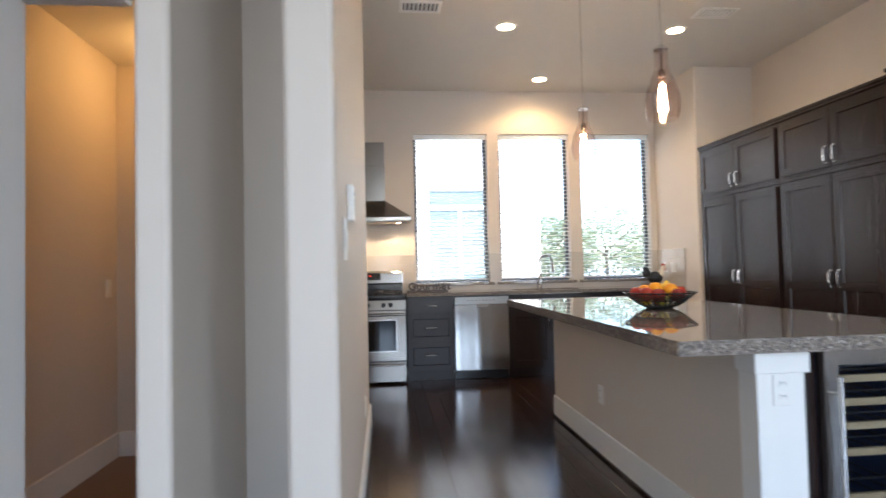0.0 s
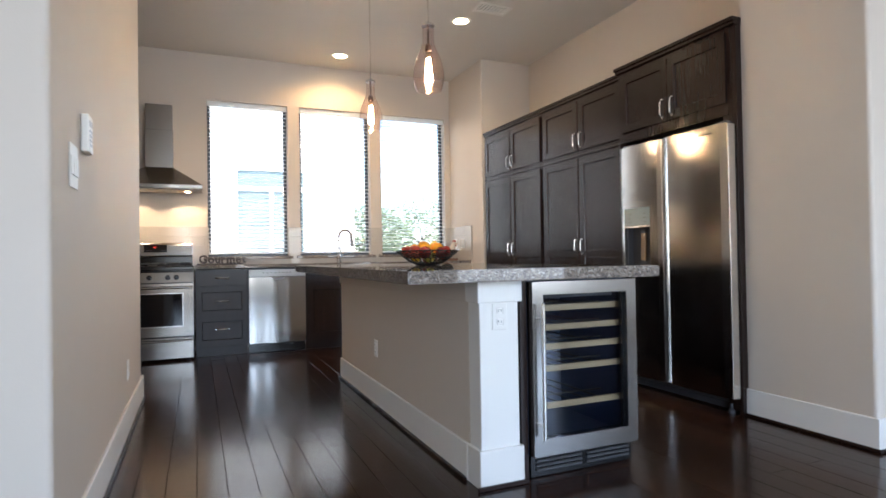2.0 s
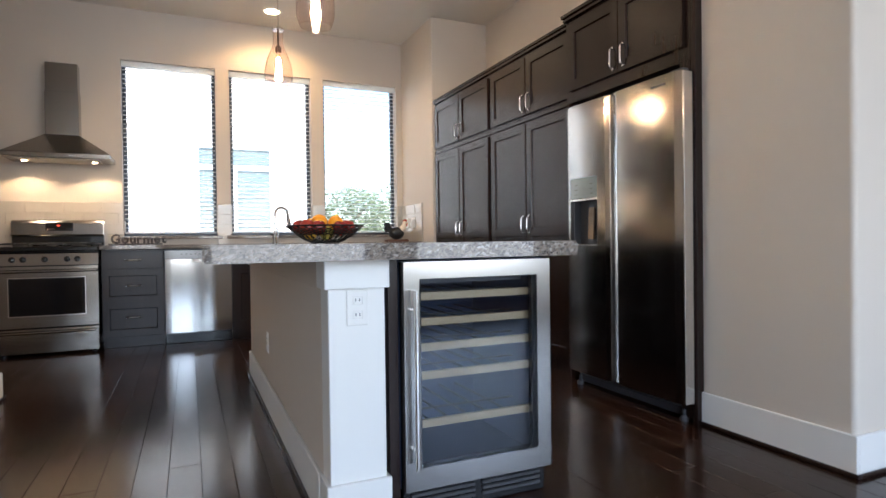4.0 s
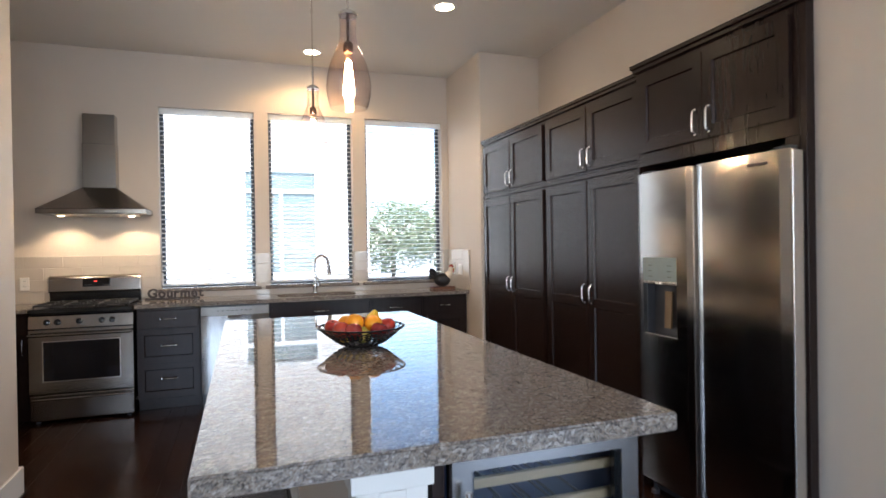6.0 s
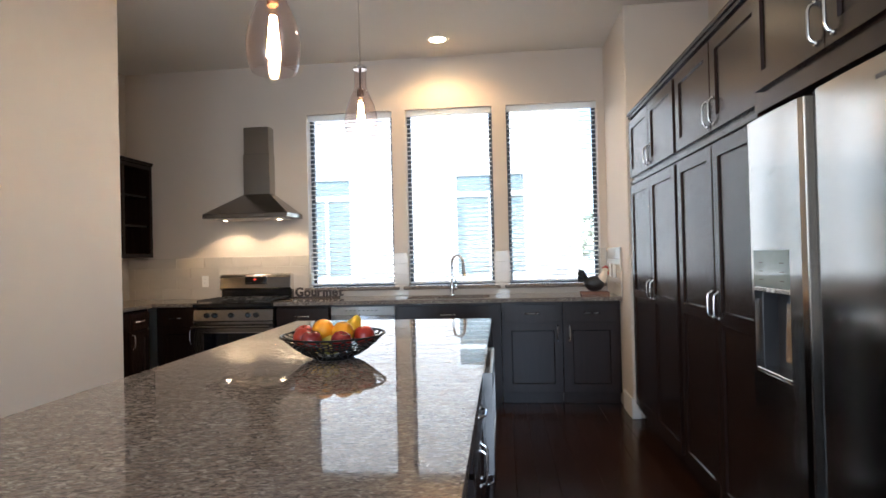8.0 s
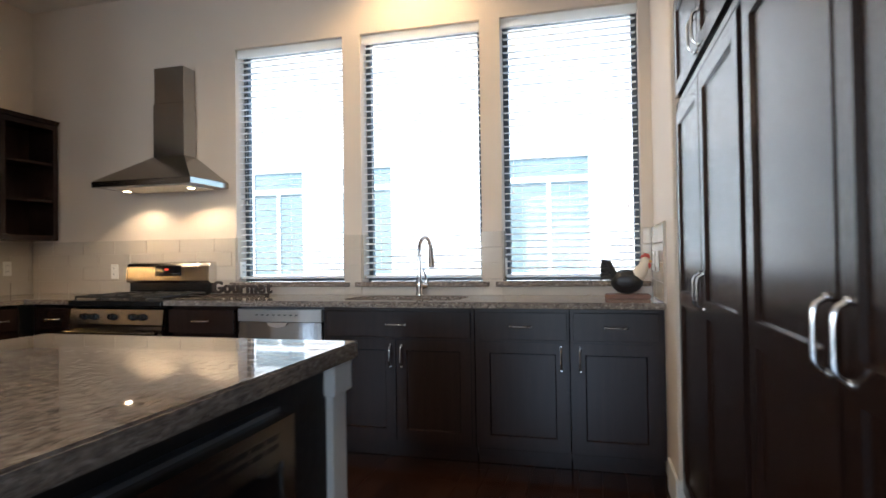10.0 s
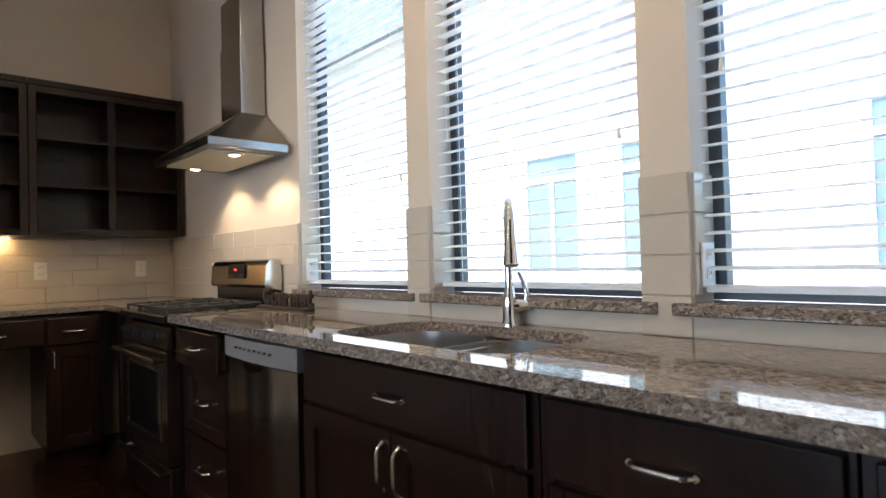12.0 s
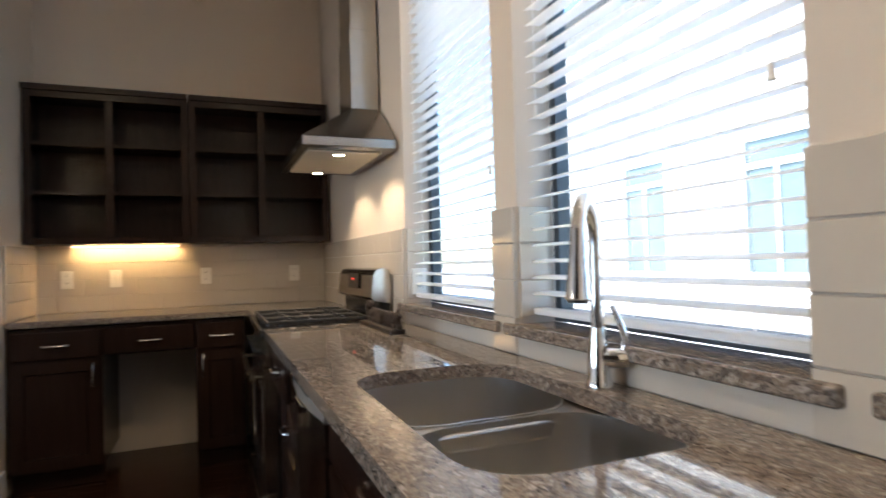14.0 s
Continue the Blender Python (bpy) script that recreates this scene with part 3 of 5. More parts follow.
def carcass(owner, m, w, h, d, toe=True, z0=0.0, open_top=False):
    zs = 0.105 if toe else z0
    if open_top:
        part("body", set_at(boxes((0.001, w - 0.001, 0.0, d, zs, 0.66), (0.001, w - 0.001, 0.0, 0.018, 0.66, h), (0.001, 0.019, 0.018, d, 0.66, h), (w - 0.019, w - 0.001, 0.018, d, 0.66, h)), m), M_CAB, owner)
    else:
        part("body", set_at(boxes((0.001, w - 0.001, 0.0, d, zs, h), bevel=0.001), m), M_CAB, owner)
    if toe:
        part("toe_kick", set_at(boxes((0.003, w - 0.003, 0.06, 0.075, 0.002, 0.104)), m), M_CABX, owner)


def base_unit(at, facing, w, label, fronts, depth=0.54, group="base cabinets", open_top=False):
    c = thing("base_cabinet", at, label, "cabinet", group)
    m = turned(at, facing)
    carcass(c, m, w, TOP - 0.043, depth, open_top=open_top)
    for f in fronts:
        front(c, m, *f)
    return c


FY = -0.53          # plane of the cabinet bodies on the window side
g = 0.012
H1, H0 = TOP - 0.062, 0.125
DZ = H1 - 0.155      # lower edge of the top drawers
w = 0.515
drawers = base_unit((-1.590, FY, 0), "south", w, "dark espresso three-drawer base cabinet, top drawer ajar", [
    (g, w - g, 0.43, DZ - 0.014, "shaker", (w / 2, 0.575, False), None, "drawer"),
    (g, w - g, H0, 0.416, "shaker", (w / 2, 0.285, False), None, "drawer")])
mo = turned((-1.590, FY - 0.032, 0), "south")
open_dr = front(drawers, mo, g, w - g, DZ, H1, "slab", (w / 2, DZ + 0.08, False), None, "drawer")
part("drawer_box", set_at(boxes((0.03, w - 0.03, 0.0, 0.03, DZ + 0.012, H1 - 0.02)), mo), wood("birch drawer side", (0.22, 0.12, 0.06), (0.34, 0.20, 0.11), 1, 0.5), open_dr, "pale brown drawer side")
w = 0.95
base_unit((-0.475, FY, 0), "south", w, "dark espresso sink base cabinet with two doors", [
    (0.02, w - 0.02, DZ, H1, "slab", (w / 2, DZ + 0.075, False), None, "false_drawer"),
    (0.02, w / 2 - 0.003, H0, DZ - 0.014, "shaker", (w / 2 - 0.035, DZ - 0.11, True)),
    (w / 2 + 0.003, w - 0.02, H0, DZ - 0.014, "shaker", (w / 2 + 0.035, DZ - 0.11, True))], open_top=True)
w = 0.535
base_unit((0.477, FY, 0), "south", w, "dark espresso base cabinet with drawer and door", [
    (0.025, w - g, DZ, H1, "slab", (w / 2, DZ + 0.075, False), None, "drawer"),
    (0.025, w - g, H0, DZ - 0.014, "shaker", (w - 0.045, DZ - 0.10, True))])
w = 0.496
base_unit((1.014, FY, 0), "south", w, "dark espresso base cabinet beside the pilaster", [
    (0.02, w - 0.03, DZ, H1, "slab", (w / 2, DZ + 0.075, False), None, "drawer"),
    (0.02, w - 0.03, H0, DZ - 0.014, "shaker", (0.055, DZ - 0.10, True))])
w = 0.40
base_unit((-2.778, FY, 0), "south", w, "dark espresso corner base cabinet beside the range", [
    (0.03, w - g, DZ, H1, "slab", (w / 2, DZ + 0.075, False), None, "drawer"),
    (0.03, w - g, H0, DZ - 0.014, "shaker", (w - 0.045, DZ - 0.10, True))])
# the desk run along the west wall
FX = -2.805
w = 0.46
base_unit((FX, -1.862, 0), "east", w, "dark espresso base cabinet at the desk nook", [
    (0.02, w - g, DZ, H1, "slab", (w / 2, DZ + 0.075, False), None, "drawer"),
    (0.02, w - g, H0, DZ - 0.014, "shaker", (w - 0.045, DZ - 0.10, True))], 0.6)
w = 0.29
base_unit((FX, -0.912, 0), "east", w, "narrow dark espresso base cabinet by the corner", [
    (g, w - 0.01, DZ, H1, "slab", (w / 2, DZ + 0.075, False), None, "drawer"),
    (g, w - 0.01, H0, DZ - 0.014, "shaker", (0.04, DZ - 0.10, True))], 0.6)
desk = thing("desk_drawer", (FX, -1.4, DZ), "shallow dark espresso drawer over the kneehole", "drawer")
m = turned((FX, -1.4, 0), "east")
part("body", set_at(boxes((0.0, 0.486, 0.0, 0.5, DZ, TOP - 0.043)), m), M_CAB, desk)
front(desk, m, 0.006, 0.48, DZ + 0.01, H1, "slab", (0.243, DZ + 0.075, False), None, "drawer")

# ---- open wall shelves ----
def open_shelf(y0, y1):
    z0, z1, xb, xf = 1.388, 2.335, LEFT_X + 0.002, -3.14
    s = thing("wall_shelf_cabinet", (xb, (y0 + y1) / 2, z0), "empty dark espresso open wall cabinet with cubbies", "shelf cabinet", "open wall cabinets")
    t = 0.02
    part("back", boxes((xb, xb + 0.008, y0 + t, y1 - t, z0 + t, z1 - t)), M_CAB, s)
    for y in (y0, y1 - t):
        part("side", boxes((xb, xf - 0.004, y, y + t, z0, z1)), M_CAB, s)
    part("top", boxes((xb, xf - 0.004, y0 + t, y1 - t, z1 - t, z1)), M_CABX, s)
    part("bottom", boxes((xb, xf - 0.004, y0 + t, y1 - t, z0, z0 + t)), M_CABX, s)
    ym = (y0 + y1) / 2
    fw = 0.042
    part("face_frame", boxes((xf - 0.004, xf + 0.014, y0, y0 + fw, z0, z1), (xf - 0.004, xf + 0.014, y1 - fw, y1, z0, z1), (xf - 0.004, xf + 0.014, ym - fw / 2, ym + fw / 2, z0 + fw, z1 - fw),
                             (xf - 0.004, xf + 0.014, y0 + fw, y1 - fw, z0, z0 + fw), (xf - 0.004, xf + 0.014, y0 + fw, y1 - fw, z1 - fw, z1), bevel=0.001), M_CAB, s)
    part("divider", boxes((xb + 0.009, xf - 0.005, ym - 0.009, ym + 0.009, z0 + t, z1 - t)), M_CAB, s)
    for k in (1, 2):
        z = z0 + t + (z1 - z0 - 2 * t) * k / 3
        for a, b in ((y0 + t, ym - 0.01), (ym + 0.01, y1 - t)):
            part("shelf", boxes((xb + 0.009, xf - 0.006, a, b, z - 0.011, z + 0.011)), M_CABX, s)
    part("crown", boxes((xb, xf + 0.028, y0 - 0.002, y1 - 0.002, z1 + 0.001, z1 + 0.02), (xb, xf + 0.036, y0 - 0.002, y1 - 0.002, z1 + 0.02, z1 + 0.034)), M_CABX, s)
    return s


open_shelf(-1.858, -0.942)
open_shelf(-0.938, -0.022)
bar = thing("under_cabinet_light", (-3.355, -1.3, 1.379), "slim warm light bar under the open shelves", "lamp")
part("housing", boxes((-3.385, -3.325, -1.66, -1.0, 1.379, 1.3875), bevel=0.002), M_PLASTIC, bar)
part("diffuser", boxes((-3.378, -3.332, -1.64, -1.02, 1.3765, 1.3785)), glow("warm strip", (1.0, 0.58, 0.20), 9.5), bar)

# ---- pantry wall ----
def pantry(y_top, w, label):
    at = (PAN_X, y_top, 0)
    p = thing("pantry_cabinet", at, label, "cabinet", "tall pantry cabinets")
    m = turned(at, "west")
    part("body", set_at(boxes((0.001, w - 0.001, 0, 0.61, 0.09, 2.385), bevel=0.001), m), M_CAB, p)
    part("toe_kick", set_at(boxes((0.002, w - 0.002, 0.05, 0.065, 0.002, 0.089)), m), M_CABX, p)
    c = w / 2
    for x0, x1, hx in ((0.028, c - 0.008, c - 0.042), (c + 0.008, w - 0.028, c + 0.042)):
        front(p, m, x0, x1, 0.13, 1.845, "shaker", (hx, 1.07, True), 0.88)
        front(p, m, x0, x1, 1.915, 2.355, "shaker", (hx, 2.005, True))
    part("light_rail", set_at(boxes((0, w, -0.012, 0, 1.862, 1.895), bevel=0.004), m), M_CABX, p)
    part("crown", set_at(boxes((0, w, -0.018, 0.6, 2.386, 2.408), (0, w, -0.028, 0.6, 2.408, 2.43), bevel=0.002), m), M_CABX, p)


pantry(-0.958, 1.215, "tall dark espresso pantry cabinet with four shaker doors")
pantry(-2.175, 1.165, "tall dark espresso pantry cabinet beside the refrigerator")
at = (1.485, -3.343, 1.85)
fc = thing("fridge_cabinet", at, "dark espresso cabinet bridging over the refrigerator", "cabinet")
m = turned((1.485, -3.343, 0), "west")
w = 1.07
part("body", set_at(boxes((0.021, w - 0.031, 0, 0.67, 1.855, 2.40), bevel=0.001), m), M_CAB, fc)
for a, b in ((0.0, 0.02), (w - 0.03, w)):
    part("side_panel", set_at(boxes((a, b, 0.0, 0.68, 0.0, 2.40), bevel=0.001), m), M_CAB, fc)
part("stile", set_at(boxes((w - 0.098, w - 0.031, -0.002, 0.02, 0.02, 1.853)), m), M_CAB, fc)
front(fc, m, 0.045, 0.522, 1.93, 2.365, "shaker", (0.48, 2.02, True))
front(fc, m, 0.528, 1.005, 1.93, 2.365, "shaker", (0.57, 2.02, True))
part("crown", set_at(boxes((-0.012, w + 0.004, -0.02, 0.6, 2.401, 2.424), (-0.02, w + 0.004, -0.032, 0.6, 2.424, 2.448), bevel=0.002), m), M_CABX, fc)

# ---- refrigerator ----
fr = thing("refrigerator", (1.8, -3.9, 0), "side-by-side stainless steel refrigerator with water dispenser", "refrigerator")
part("case", boxes((1.50, 2.14, -4.375, -3.425, 0.06, 1.775), bevel=0.006), plain("grey fridge case", (0.10, 0.10, 0.105), 0.4, 0.3), fr)
part("base_grille", boxes((1.515, 1.56, -4.36, -3.44, 0.012, 0.095)), M_GREYPLASTIC, fr)
for y in (-4.33, -3.47):
    part("foot", lathe([(0.0, 0.0), (0.022, 0.0), (0.022, 0.02), (0.01, 0.03), (0.01, 0.06)], (1.48, y, 0.0), 14), M_GREYPLASTIC, fr)


def bowed_leaf(y0, y1, z0, z1, x_front, x_back, hole=None):
    """A door leaf whose face bows out slightly; an optional opening (y0, y1, z0, z1)."""
    bm = bmesh.new()
    n = 12
    ys = sorted(set([y0 + (y1 - y0) * k / n for k in range(n + 1)] + (list(hole[:2]) if hole else [])))
    zs = [z0, z1] if not hole else [z0, hole[2], hole[3], z1]

    def xf(y):
        u = 2 * (y - y0) / (y1 - y0) - 1
        edge = max(0.0, abs(u) - 0.9) / 0.1
        return x_front + 0.006 * u * u + 0.014 * edge * edge
    vf = {(y, z): bm.verts.new((xf(y), y, z)) for y in ys for z in zs}
    vb = {(y, z): bm.verts.new((x_back, y, z)) for y in ys for z in zs}
    for a, b in zip(ys, ys[1:]):
        for c, d in zip(zs, zs[1:]):
            inside = hole and a >= hole[0] - 1e-6 and b <= hole[1] + 1e-6 and c >= hole[2] - 1e-6 and d <= hole[3] + 1e-6
            if not inside:
                bm.faces.new((vf[a, c], vf[b, c], vf[b, d], vf[a, d]))
                bm.faces.new((vb[a, c], vb[a, d], vb[b, d], vb[b, c]))
        bm.faces.new((vf[a, z0], vb[a, z0], vb[b, z0], vf[b, z0]))
        bm.faces.new((vf[a, z1], vf[b, z1], vb[b, z1], vb[a, z1]))
    for y in (y0, y1):
        for c, d in zip(zs, zs[1:]):
            bm.faces.new((vf[y, c], vf[y, d], vb[y, d], vb[y, c]))
    if hole:
        a, b, c, d = hole
        hy = [y for y in ys if a - 1e-6 <= y <= b + 1e-6]
        for p, q in zip(hy, hy[1:]):
            for z in (c, d):
                bm.faces.new((vf[p, z], vf[q, z], vb[q, z], vb[p, z]))
        for y in (a, b):
            bm.faces.new((vf[y, c], vf[y, d], vb[y, d], vb[y, c]))
    bmesh.ops.recalc_face_normals(bm, faces=bm.faces)
    return bm


XF, XB = 1.405, 1.492
CAV = (-3.742, -3.478, 0.905, 1.335)
ld = part("freezer_door", bowed_leaf(-3.848, -3.422, 0.105, 1.797, XF, XB, CAV), M_FRIDGE, fr, smooth=False)
rd = part("fridge_door", bowed_leaf(-4.388, -3.874, 0.105, 1.797, XF, XB), M_FRIDGE, fr)
part("grip_edge", boxes((XF - 0.004, XB - 0.02, -3.873, -3.862, 0.105, 1.79), bevel=0.002), M_NICKEL, fr, "pale metal grip edge between the doors")
part("grip_edge", boxes((XF + 0.01, XB - 0.02, -3.858, -3.849, 0.105, 1.79), bevel=0.002), M_NICKEL, fr, "pale metal grip edge between the doors")
part("door_trim", boxes((XF + 0.012, XB - 0.01, -4.402, -4.389, 0.105, 1.79), bevel=0.002), M_NICKEL, fr, "pale metal edge strip")
for y0, y1 in ((-3.83, -3.44), (-4.37, -3.89)):
    part("hinge_cover", boxes((1.44, 1.60, y0 if y0 < -4 else y1 - 0.08, (y0 if y0 < -4 else y1 - 0.08) + 0.08, 1.798, 1.815), bevel=0.004), M_GREYPLASTIC, fr)
disp = part("dispenser", boxes((1.484, 1.491, CAV[0], CAV[1], CAV[2], CAV[3]), (XF + 0.03, 1.484, CAV[0], CAV[0] + 0.006, CAV[2], 1.20), (XF + 0.03, 1.484, CAV[1] - 0.006, CAV[1], CAV[2], 1.20)), M_GREYPLASTIC, fr, "dark grey dispenser recess")
part("display", boxes((XF + 0.003, 1.484, CAV[0], CAV[1], 1.207, 1.335), bevel=0.002), plain("pale display glass", (0.30, 0.36, 0.36), 0.08), disp, "pale glossy touch display")
part("display_bar", boxes((XF + 0.001, 1.47, CAV[0] + 0.002, CAV[1] - 0.002, 1.188, 1.206), bevel=0.003), M_NICKEL, disp)
for k in (0, 1):
    part("button", boxes((XF - 0.001, XF + 0.001, -3.60 - k * 0.03, -3.582 - k * 0.03, 1.192, 1.202)), M_PLASTIC, disp)
for k in range(3):
    for y in (-3.70, -3.55):
        part("marking", boxes((XF + 0.0022, XF + 0.003, y, y + 0.028, 1.23 + k * 0.03, 1.233 + k * 0.03)), M_GREYPLASTIC, disp)
part("paddle", prism([(1.46, 0.95), (1.468, 0.95), (1.476, 1.15), (1.468, 1.15)], "y", -3.635, -3.585), plain("amber paddle", (0.25, 0.17, 0.10), 0.25), disp, "translucent amber paddle")
part("drip_tray", boxes((XF + 0.004, 1.484, CAV[0] + 0.006, CAV[1] - 0.006, CAV[2], CAV[2] + 0.012), bevel=0.002), M_NICKEL, disp)
part("badge", boxes((XF - 0.0005, XF + 0.004, -4.29, -4.19, 1.742, 1.753)), M_GREYPLASTIC, rd, "small dark maker's mark")

# ---- island ----
IX0, IX1, IY0, IY1 = -0.824, 0.425, -4.852, -2.09
top_out = [(IX0, IY0), (IX1, IY0), (IX1, IY1), (IX0, IY1)]


solid("island_worktop", prism(top_out, "z", ITOP - 0.052, ITOP, 0.006), M_GRANITE, "large polished speckled granite island top", "worktop", at=(-0.2, -3.45, ITOP - 0.052))
isl = thing("kitchen_island", (0, -3.4, 0), "kitchen island with painted panel side and white post", "kitchen island")
BX0, BX1, BY0, BY1 = -0.452, 0.385, -4.70, -2.13
IU = ITOP - 0.053
part("side_panel", boxes((BX0, BX0 + 0.10, -4.60, BY1, 0.0, IU), bevel=0.001), M_WALL, isl, "greige painted drywall side")
part("far_panel", boxes((BX0 + 0.101, 0.29, BY1 - 0.08, BY1, 0.0, IU), bevel=0.001), M_WALL, isl, "greige painted end panel")
part("apron", boxes((BX0 - 0.014, BX0 - 0.001, -4.598, BY1, IU - 0.095, IU), bevel=0.002), M_WALL, isl)
part("side_baseboard", boxes((BX0 - 0.016, BX0 - 0.001, -4.598, BY1, 0.0, 0.165), bevel=0.003), M_TRIM, isl, "white painted baseboard")
part("shoe_moulding", boxes((BX0 - 0.034, BX0 - 0.017, -4.598, BY1, 0.0, 0.018), bevel=0.003), M_CABX, isl, "dark stained shoe moulding")


def post(x0, x1, y0, y1):
    p = part("post", boxes((x0, x1, y0, y1, 0.0, IU), bevel=0.003), M_TRIM, isl, "white painted square post")
    part("post_cap", boxes((x0 - 0.014, x1 + 0.014, y0 - 0.014, y1 + 0.014 if y1 > -3 else y1, IU - 0.095, IU - 0.001), bevel=0.003), M_TRIM, p)
    part("post_base", boxes((x0 - 0.014, x1 + 0.014, y0 - 0.014, y1 + 0.014 if y1 > -3 else y1, 0.0, 0.165), bevel=0.003), M_TRIM, p)
    part("shoe_moulding", boxes((x0 - 0.03, x1 + 0.03, y0 - 0.03, y0 - 0.015, 0.0, 0.018), bevel=0.003), M_CABX, p, "dark stained shoe moulding")


post(-0.452, -0.262, -4.712, -4.60)
post(0.30, 0.392, -2.21, -2.115)
part("end_stile", boxes((-0.246, -0.212, -4.70, -4.66, 0.0, IU)), M_CAB, isl, "dark espresso stile")
part("end_rail", boxes((-0.211, BX1, -4.70, -4.66, 0.888, IU)), M_DARK, isl)
part("end_side", boxes((0.376, 0.388, -4.70, -4.06, 0.10, IU)), M_CAB, isl, "dark espresso end panel")
part("core", boxes((-0.34, 0.37, -4.05, BY1 - 0.081, 0.10, IU - 0.002)), M_DARK, isl)
part("toe_kick", boxes((0.30, 0.315, -4.05, -2.22, 0.002, 0.099)), M_CABX, isl)
# island unit with drawer and two doors, facing the pantry
m = turned((BX1 + 0.002, -4.05, 0), "east")
w = 0.80
part("unit_face", set_at(boxes((0.0, w, 0.0, 0.014, 0.10, IU), bevel=0.001), m), M_CAB, isl)
front(isl, m, 0.015, w - 0.015, 0.72, 0.862, "slab", (w / 2, 0.79, False), None, "drawer")
front(isl, m, 0.015, w / 2 - 0.003, 0.12, 0.706, "shaker", (w / 2 - 0.035, 0.61, True))
front(isl, m, w / 2 + 0.003, w - 0.015, 0.12, 0.706, "shaker", (w / 2 + 0.035, 0.61, True))
front(isl, m, 0.85, 1.52, 0.12, 0.36, "slab", (1.185, 0.25, False), None, "drawer")

mw = thing("microwave_drawer", (0.4, -2.87, 0.38), "built-in stainless microwave drawer in the island side", "microwave")
part("case", boxes((0.372, 0.40, -3.21, -2.52, 0.385, 0.845)), M_GREYPLASTIC, mw)
part("front_frame", set_at(pane_frame(0, 0.67, 0.40, 0.835, -0.045, 0.0, 0.055, 0.07, 0.095), turned((0.401, -3.20, 0), "east")), M_STEELX, mw)
part("door_glass", boxes((0.41, 0.439, -3.144, -2.586, 0.471, 0.739)), M_BLACKGLASS, mw, "black glass drawer face")
for k in range(2):
    for j in range(9):
        y = -3.13 + j * 0.06
        part("vent_slot", boxes((0.4455, 0.4475, y, y + 0.045, 0.775 + k * 0.022, 0.785 + k * 0.022)), M_BLACK, mw)

# ---- wine cooler ----
wc = thing("wine_cooler", (0.09, -4.6, 0), "under-counter wine cooler with stainless door and wooden shelves", "wine cooler")
WX0, WX1, WY = -0.205, 0.374, -4.742
M_INNER = plain("blue-black cooler lining", (0.018, 0.036, 0.088), 0.4)
part("cabinet", boxes((WX0, WX0 + 0.02, -4.69, -4.12, 0.10, 0.882), (WX1 - 0.02, WX1, -4.69, -4.12, 0.10, 0.882), (WX0 + 0.02, WX1 - 0.02, -4.69, -4.12, 0.862, 0.882), (WX0 + 0.02, WX1 - 0.02, -4.69, -4.12, 0.10, 0.13), (WX0 + 0.02, WX1 - 0.02, -4.14, -4.12, 0.13, 0.862)), M_INNER, wc, "dark blue-black cooler interior")
fw = 0.056
dr = part("door", pane_frame(WX0, WX1, 0.105, 0.88, WY, -4.695, fw, 0.075, 0.058), M_STEEL, wc, "brushed stainless door frame")
for a in (WX0 + fw, WX1 - fw - 0.012):
    part("door_gasket", boxes((a, a + 0.012, WY + 0.019, -4.70, 0.18, 0.822)), M_BLACK, dr)
gp = part("door_glass", boxes((WX0 + fw, WX1 - fw, WY + 0.012, WY + 0.018, 0.18, 0.822)), clear_pane("smoked blue glass", (0.80, 0.84, 0.88)), dr, "smoked glass pane")
gp.visible_shadow = False
part("handle", join(tube([(WX0 + 0.03, WY - 0.038, 0.19), (WX0 + 0.03, WY - 0.038, 0.785)], 0.0095, 14), tube([(WX0 + 0.03, WY - 0.038, 0.25), (WX0 + 0.03, WY, 0.25)], 0.006, 10), tube([(WX0 + 0.03, WY - 0.038, 0.72), (WX0 + 0.03, WY, 0.72)], 0.006, 10)), M_NICKEL, dr, "round vertical bar handle", True)
M_BEECH = wood("pale beech", (0.42, 0.28, 0.14), (0.62, 0.45, 0.26), 0, 0.4)
for z in (0.755, 0.665, 0.575, 0.475, 0.305):
    part("shelf", boxes((WX0 + 0.03, WX1 - 0.03, -4.672, -4.655, z - 0.014, z + 0.014), bevel=0.002), M_BEECH, wc, "pale wooden shelf front")
    part("shelf_rack", boxes(*[(WX0 + 0.05 + k * 0.08, WX0 + 0.056 + k * 0.08, -4.654, -4.16, z - 0.008, z - 0.002) for k in range(6)], (WX0 + 0.022, WX1 - 0.022, -4.50, -4.49, z - 0.002, z + 0.004)), M_IRON, wc)
part("control_strip", boxes((WX0 + fw + 0.02, WX1 - fw - 0.02, -4.66, -4.62, 0.80, 0.83)), M_GREYPLASTIC, wc)
part("base_grille", boxes((WX0 + 0.005, WX1 - 0.005, -4.70, -4.66, 0.004, 0.098)), M_BLACK, wc, "black louvred toe grille")
for k in range(3):
    for a, b in ((WX0 + 0.03, 0.07), (0.10, WX1 - 0.03)):
        part("louvre", boxes((a, b, -4.712, -4.701, 0.03 + k * 0.02, 0.041 + k * 0.02), bevel=0.002), M_GREYPLASTIC, wc)

